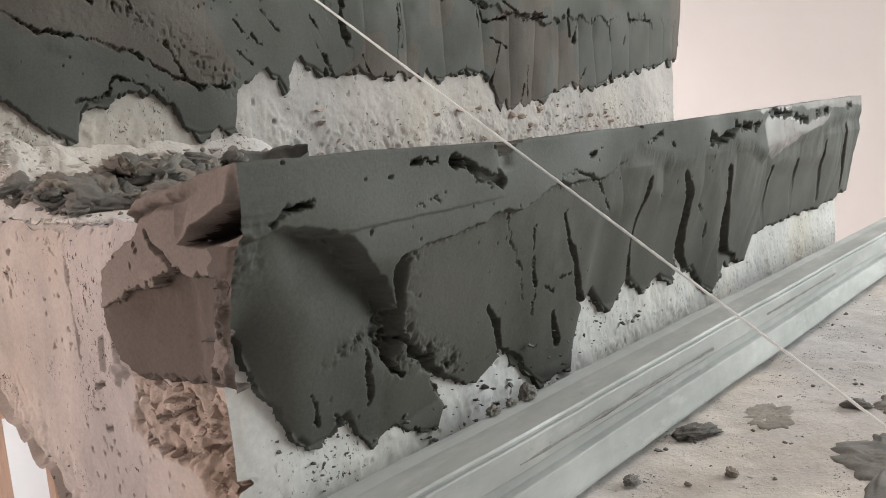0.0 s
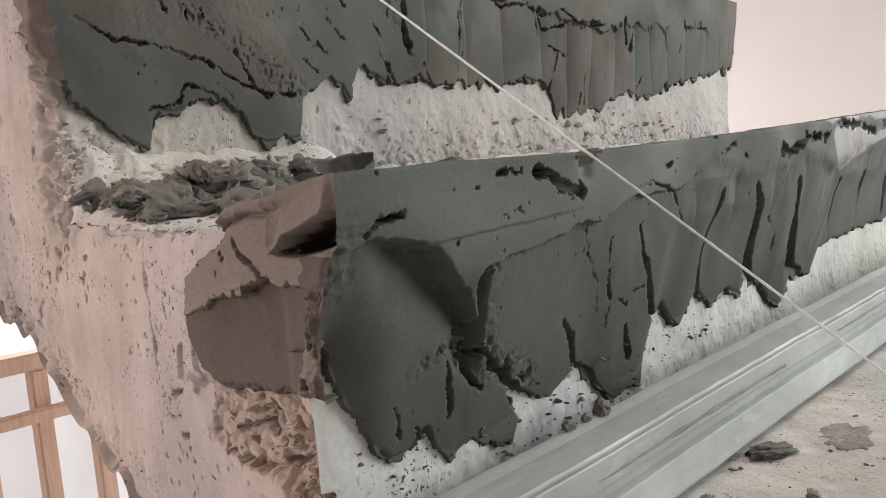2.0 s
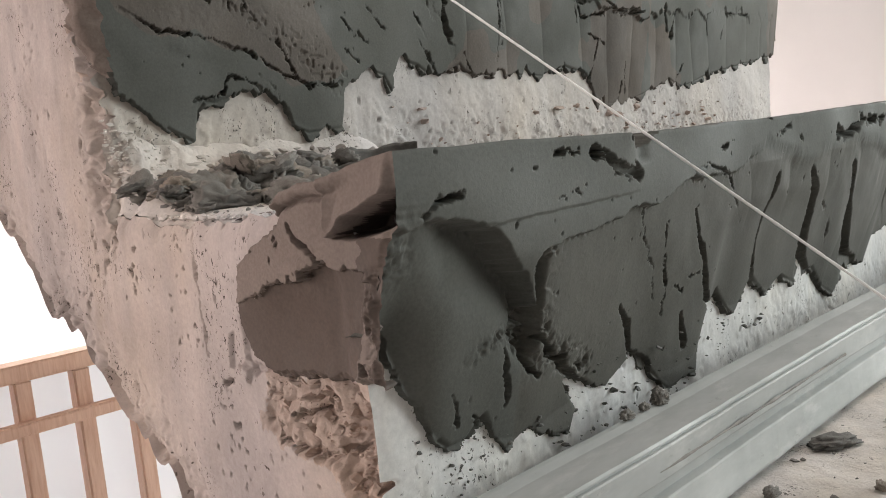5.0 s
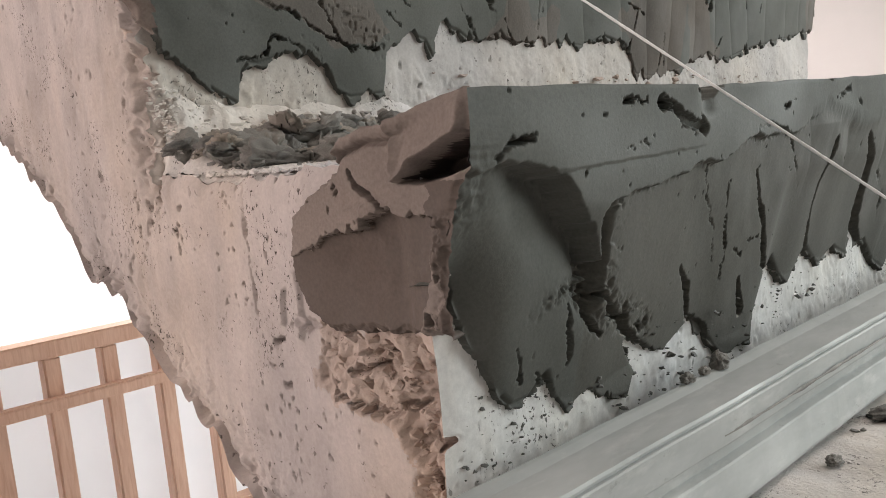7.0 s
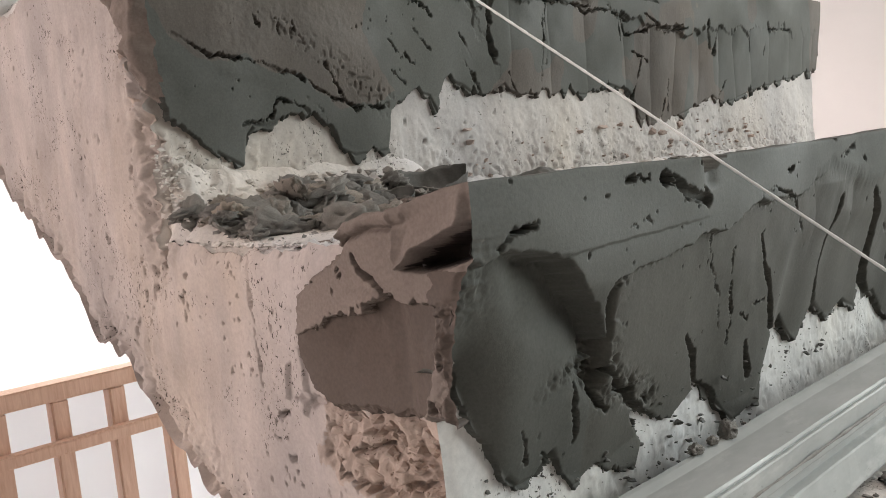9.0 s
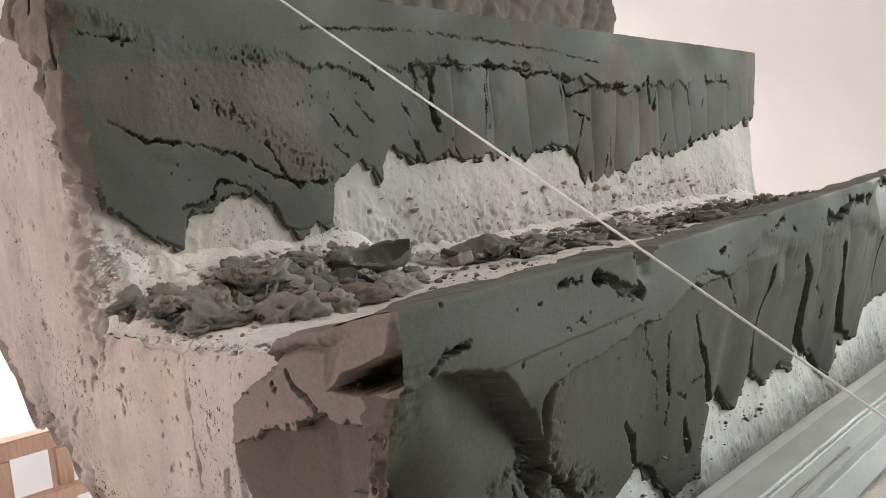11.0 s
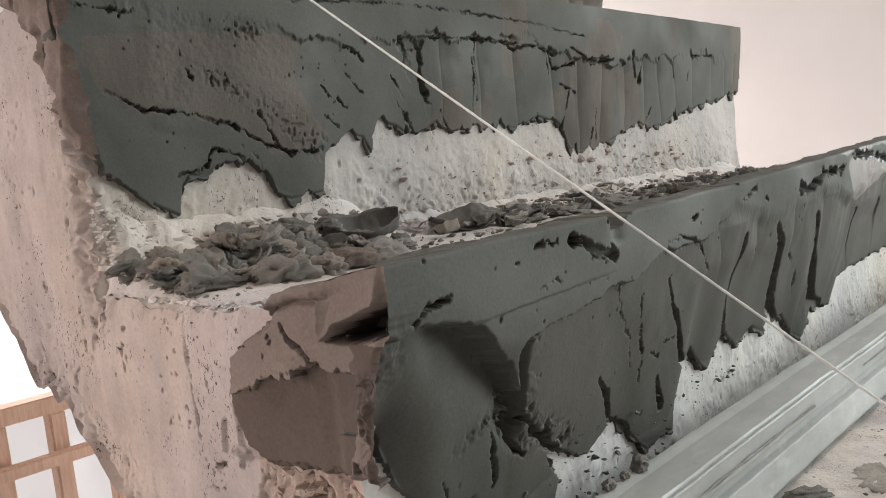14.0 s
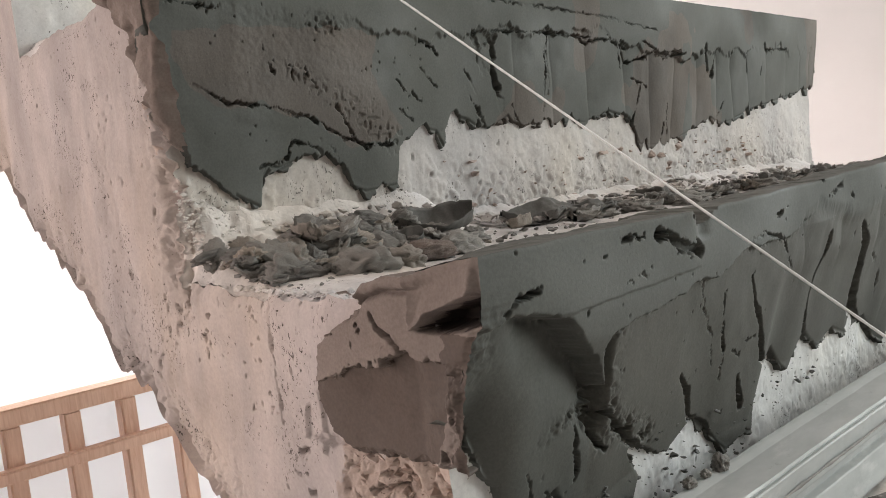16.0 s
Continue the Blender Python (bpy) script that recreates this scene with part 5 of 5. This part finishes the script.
def flake_mesh(seed):
    """A torn flake of mortar about 2 units long: a bent plate with thick ragged rims."""
    g = random.Random(seed)
    u, v = np.linspace(-1, 1, 22), np.linspace(-1, 1, 14)
    uu, vv = np.meshgrid(u, v)
    shrink = np.sqrt(np.clip(1.03 - np.abs(uu) ** 2.4, 0.03, 1)) * (1 + 0.3 * vnoise(uu * 3, vv * 0.6, seed))
    xx, yy = uu * (1 + 0.12 * vnoise(uu, vv * 3, seed + 1)), g.uniform(0.45, 0.75) * vv * shrink
    zz = g.uniform(0.1, 0.45) * vv ** 2 + g.uniform(-0.15, 0.25) * uu ** 2 + 0.12 * fbm(xx, yy, 2.6, 3, seed + 2)
    upper = np.stack([xx, yy, zz], -1)
    lower = upper - np.array([0, 0, g.uniform(0.16, 0.34)]) * (1 - 0.6 * np.abs(vv[..., None]) ** 3)
    me = grid_mesh("mortar_flake", np.concatenate([upper, lower[::-1], upper[:1]], 0))
    me.materials.append(M_LUMP)
    me.polygons.foreach_set("use_smooth", np.ones(len(me.polygons), bool))
    return me


FLAKES = [flake_mesh(400 + 7 * i) for i in range(9)]


def put_flake(x, y, z, r, turn, tilt, label):
    ob = new("mortar_flake", FLAKES[rng.randrange(9)])
    ob.matrix_world = pose(x, y, z, tilt, 0.5 * tilt, turn) @ Matrix.Diagonal((r, r, r, 1))
    return tagged(ob, label, "mortar flake", "mortar droppings")


for i in range(130):
    s = rng.random()
    side = max(-0.030, min(0.040, rng.gauss(0.004, 0.017)))
    r = rng.uniform(0.003, 0.0095) * (0.8 + 0.3 * math.sin(s * 3.14))
    x, y = -0.450 - 0.012 * s + side, 0.190 + 0.165 * s
    hill = 0.020 * math.exp(-((side + 0.006) / 0.016) ** 2) * math.sin(3.14 * min(1, s * 0.9 + 0.1)) * rng.uniform(0.3, 1.0)
    put_flake(x, y, T1 + 0.35 * r + 0.7 * hill + float(fillet(x, y)), r, rng.gauss(80, 35), rng.uniform(-30, 35), "torn grey mortar flake lying in the heap on the tread")
for i in range(60):
    y = 0.40 + 0.62 * rng.random() ** 0.8
    x = -0.462 + 0.016 * rng.gauss(0, 1) + 0.035 * (y - 0.45)
    put_flake(x, y, T1 + float(fillet(x, y)) + 0.003 + 0.004 * rng.random(), rng.uniform(0.006, 0.017), rng.gauss(85, 22), rng.uniform(-14, 22), "thin grey mortar flake fallen along the tread")
# sparser clods along the far tread
for i in range(46):
    y = 0.50 + 0.46 * rng.random()
    x = -0.470 + 0.02 * rng.gauss(0, 1) + 0.03 * (y - 0.5)
    r = rng.uniform(0.003, 0.009)
    put_lump(x, y, T1 + 0.15 * r + float(fillet(x, y)), r, stretch=rng.uniform(1.0, 1.9)).scale.z = r * 0.55
for x, y, r in ((-0.440, 0.545, 0.010), (-0.430, 0.600, 0.011), (-0.450, 0.640, 0.012), (-0.455, 0.700, 0.010), (-0.435, 0.755, 0.013), (-0.460, 0.820, 0.012), (-0.480, 0.900, 0.012), (-0.375, 0.338, 0.0032)):
    put_lump(x, y, T1 + 0.2 * r, r, stretch=1.6).scale.z = r * 0.6


def crumbs(name, label, count, spot, material, rmin, rmax, seed):
    """Uncountable small grains in one mesh."""
    g = random.Random(seed)
    bm = bmesh.new()
    bmesh.ops.create_icosphere(bm, subdivisions=1, radius=1)
    base = np.array([tuple(v.co) for v in bm.verts])
    face = np.array([[v.index for v in f.verts] for f in bm.faces])
    bm.free()
    vs, fs = [], []
    for i in range(count):
        x, y, z = spot(g)
        r = rmin + (rmax - rmin) * g.random() ** 3
        jig = np.array([1 + 0.5 * g.uniform(-1, 1) for _ in range(len(base))])[:, None]
        fs.append(face + len(base) * i)
        vs.append(base * jig * r * np.array([g.uniform(0.7, 1.6), g.uniform(0.7, 1.6), g.uniform(0.4, 0.9)]) + np.array([x, y, z + 0.3 * r]))
    me = bpy.data.meshes.new(name)
    me.from_pydata(np.concatenate(vs).tolist(), [], np.concatenate(fs).tolist())
    return tagged(finish(name, me, material, smooth=False), label, "crumbs", kind="stuff")


def on_tread(g):
    x, y = -0.39 - 0.115 * g.random() ** 0.8, SIDE + 0.012 + 0.75 * g.random() ** 1.6
    return x, y, T1 + float(fillet(x, y))


def at_foot(g):
    x, y = RISER[2] + 0.004 + abs(g.gauss(0, 0.014)), 0.20 + 0.75 * g.random()
    return x, y, T1 + 0.002 + float(fillet(x, y))


def on_low_tread(g):
    return -0.235 + 0.19 * g.random(), 0.25 + 0.8 * g.random(), TREAD[0]


crumbs("mortar_crumbs", "small grey mortar crumbs scattered on the tread", 620, on_tread, M_LUMP, 0.0006, 0.0026, 11)
crumbs("concrete_chips", "pale concrete chips along the foot of the riser", 420, at_foot, M_RISER_DULL, 0.0008, 0.0052, 12)
crumbs("mortar_crumbs", "small grey crumbs scattered on the lower tread", 200, on_low_tread, M_LUMP, 0.0005, 0.0022, 13)
crumbs("concrete_grit", "pale concrete grit on the chipped tread edge", 420, lambda g: (-0.34 - 0.17 * g.random(), SIDE + 0.004 + abs(g.gauss(0, 0.008)), T1 - 0.001), M_TREAD, 0.0006, 0.0024, 14)


def on_riser(g):
    """Spatter stuck to the white riser under the ragged coat."""
    y = 0.285 + 0.24 * g.random() ** 1.2
    z = 0.142 - 0.045 * g.random() ** 0.8 if y < 0.42 else 0.146 - 0.03 * g.random()
    return RISER[1] + float(skew(np.array(y))) + 0.0015, y, z


def under_upper_coat(g):
    y = 0.40 + 0.6 * g.random()
    return RISER[2] + float(skew(np.array(y))) + 0.0015, y, TREAD[1] + 0.008 + 0.05 * g.random() ** 1.5


crumbs("mortar_spatter", "dark mortar spatter stuck to the white riser", 110, on_riser, M_SHELL, 0.0004, 0.0020, 16)
crumbs("mortar_spatter", "fine dark mortar specks on the white riser", 260, lambda g: (RISER[1] + 0.0004, 0.185 + 0.27 * g.random() ** 1.3, 0.082 + 0.062 * g.random()), M_SHELL, 0.0003, 0.0013, 19)
for y, r in ((0.342, 0.0050), (0.312, 0.0038), (0.327, 0.0030)):
    put_lump(-0.2640, y, 0.1180 + 0.3 * r, r, stretch=0.8, turn=10, label="dark mortar crumb caught between riser and steel channel", name="mortar_crumb")
crumbs("concrete_crust", "brownish chips clinging to the foot of the upper riser", 150, under_upper_coat, M_BROKEN, 0.0010, 0.0048, 17)


def in_corner(g):
    a, b = abs(g.gauss(0, 0.020)), abs(g.gauss(0, 0.020))
    h = max(0.0, 0.055 - 1.5 * a - 1.2 * b) * g.random()
    return RISER[2] + 0.001 + 0.7 * a, SIDE + 0.003 + b, T1 + 0.002 + 0.4 * h + float(fillet(RISER[2] + 0.7 * a, SIDE + b))


crumbs("concrete_rubble", "pale crumbled concrete heaped in the inner corner", 340, in_corner, M_TREAD, 0.0005, 0.0020, 15)


def in_honeycomb(g):
    while True:
        x, z = g.uniform(-0.354, -0.284), g.uniform(0.085, 0.166)
        if z > 0.132 + 0.9 * (-0.330 - x) * (x > -0.36) - 0.4 * max(0.0, x + 0.33) or x > -0.298:
            return x, SIDE + 0.0025 + 0.002 * g.random(), z


crumbs("concrete_chips", "brownish broken aggregate showing in the honeycombed corner", 300, in_honeycomb, M_BROKEN, 0.0006, 0.0034, 18)


def splat(name, x, y, z, rx, ry, high, seed, label):
    """A flat blot of mortar with a ragged rim."""
    q, r = np.linspace(0, 2 * math.pi, 97), np.linspace(0, 1, 26)
    qq, rr = np.meshgrid(q, r)
    rim = 1 + 0.28 * fbm(np.cos(qq), np.sin(qq), 1.6, 5, seed, 0.65)
    zz = high * (1 - rr ** 6) * (0.75 + 0.35 * fbm(rr * np.cos(qq), rr * np.sin(qq), 4, 4, seed + 9)) - 0.0012 * (rr > 0.98)
    me = grid_mesh(name, np.stack([x + rx * rr * rim * np.cos(qq), y + ry * rr * rim * np.sin(qq), z + zz], -1))
    return tagged(finish(name, me, M_LUMP), label, "mortar splat", "mortar droppings")


splat("mortar_splat", -0.116, 0.470, TREAD[0], 0.034, 0.050, 0.0035, 360, "grey mortar blot spilled on the lower tread")
splat("mortar_splat", -0.135, 0.560, TREAD[0], 0.015, 0.022, 0.003, 370, "grey mortar blot spilled on the lower tread")
splat("mortar_splat", -0.199, 0.508, TREAD[0], 0.017, 0.024, 0.0012, 380, "thin dried mortar smear on the lower tread")
put_lump(-0.224, 0.455, TREAD[0] + 0.002, 0.0064, 2, 2.1, 60, label="grey mortar clod beside the steel channel").scale.z = 0.0040
put_lump(-0.225, 0.375, TREAD[0] + 0.002, 0.0030, 4, 1.6, 80, label="grey mortar clod beside the steel channel")
put_lump(-0.158, 0.545, TREAD[0] + 0.002, 0.0045, 5, 1.6, 20, label="grey mortar clod on the lower tread")
put_lump(-0.186, 0.412, TREAD[0] + 0.001, 0.0030, 6, 1.2, label="grey mortar clod on the lower tread")
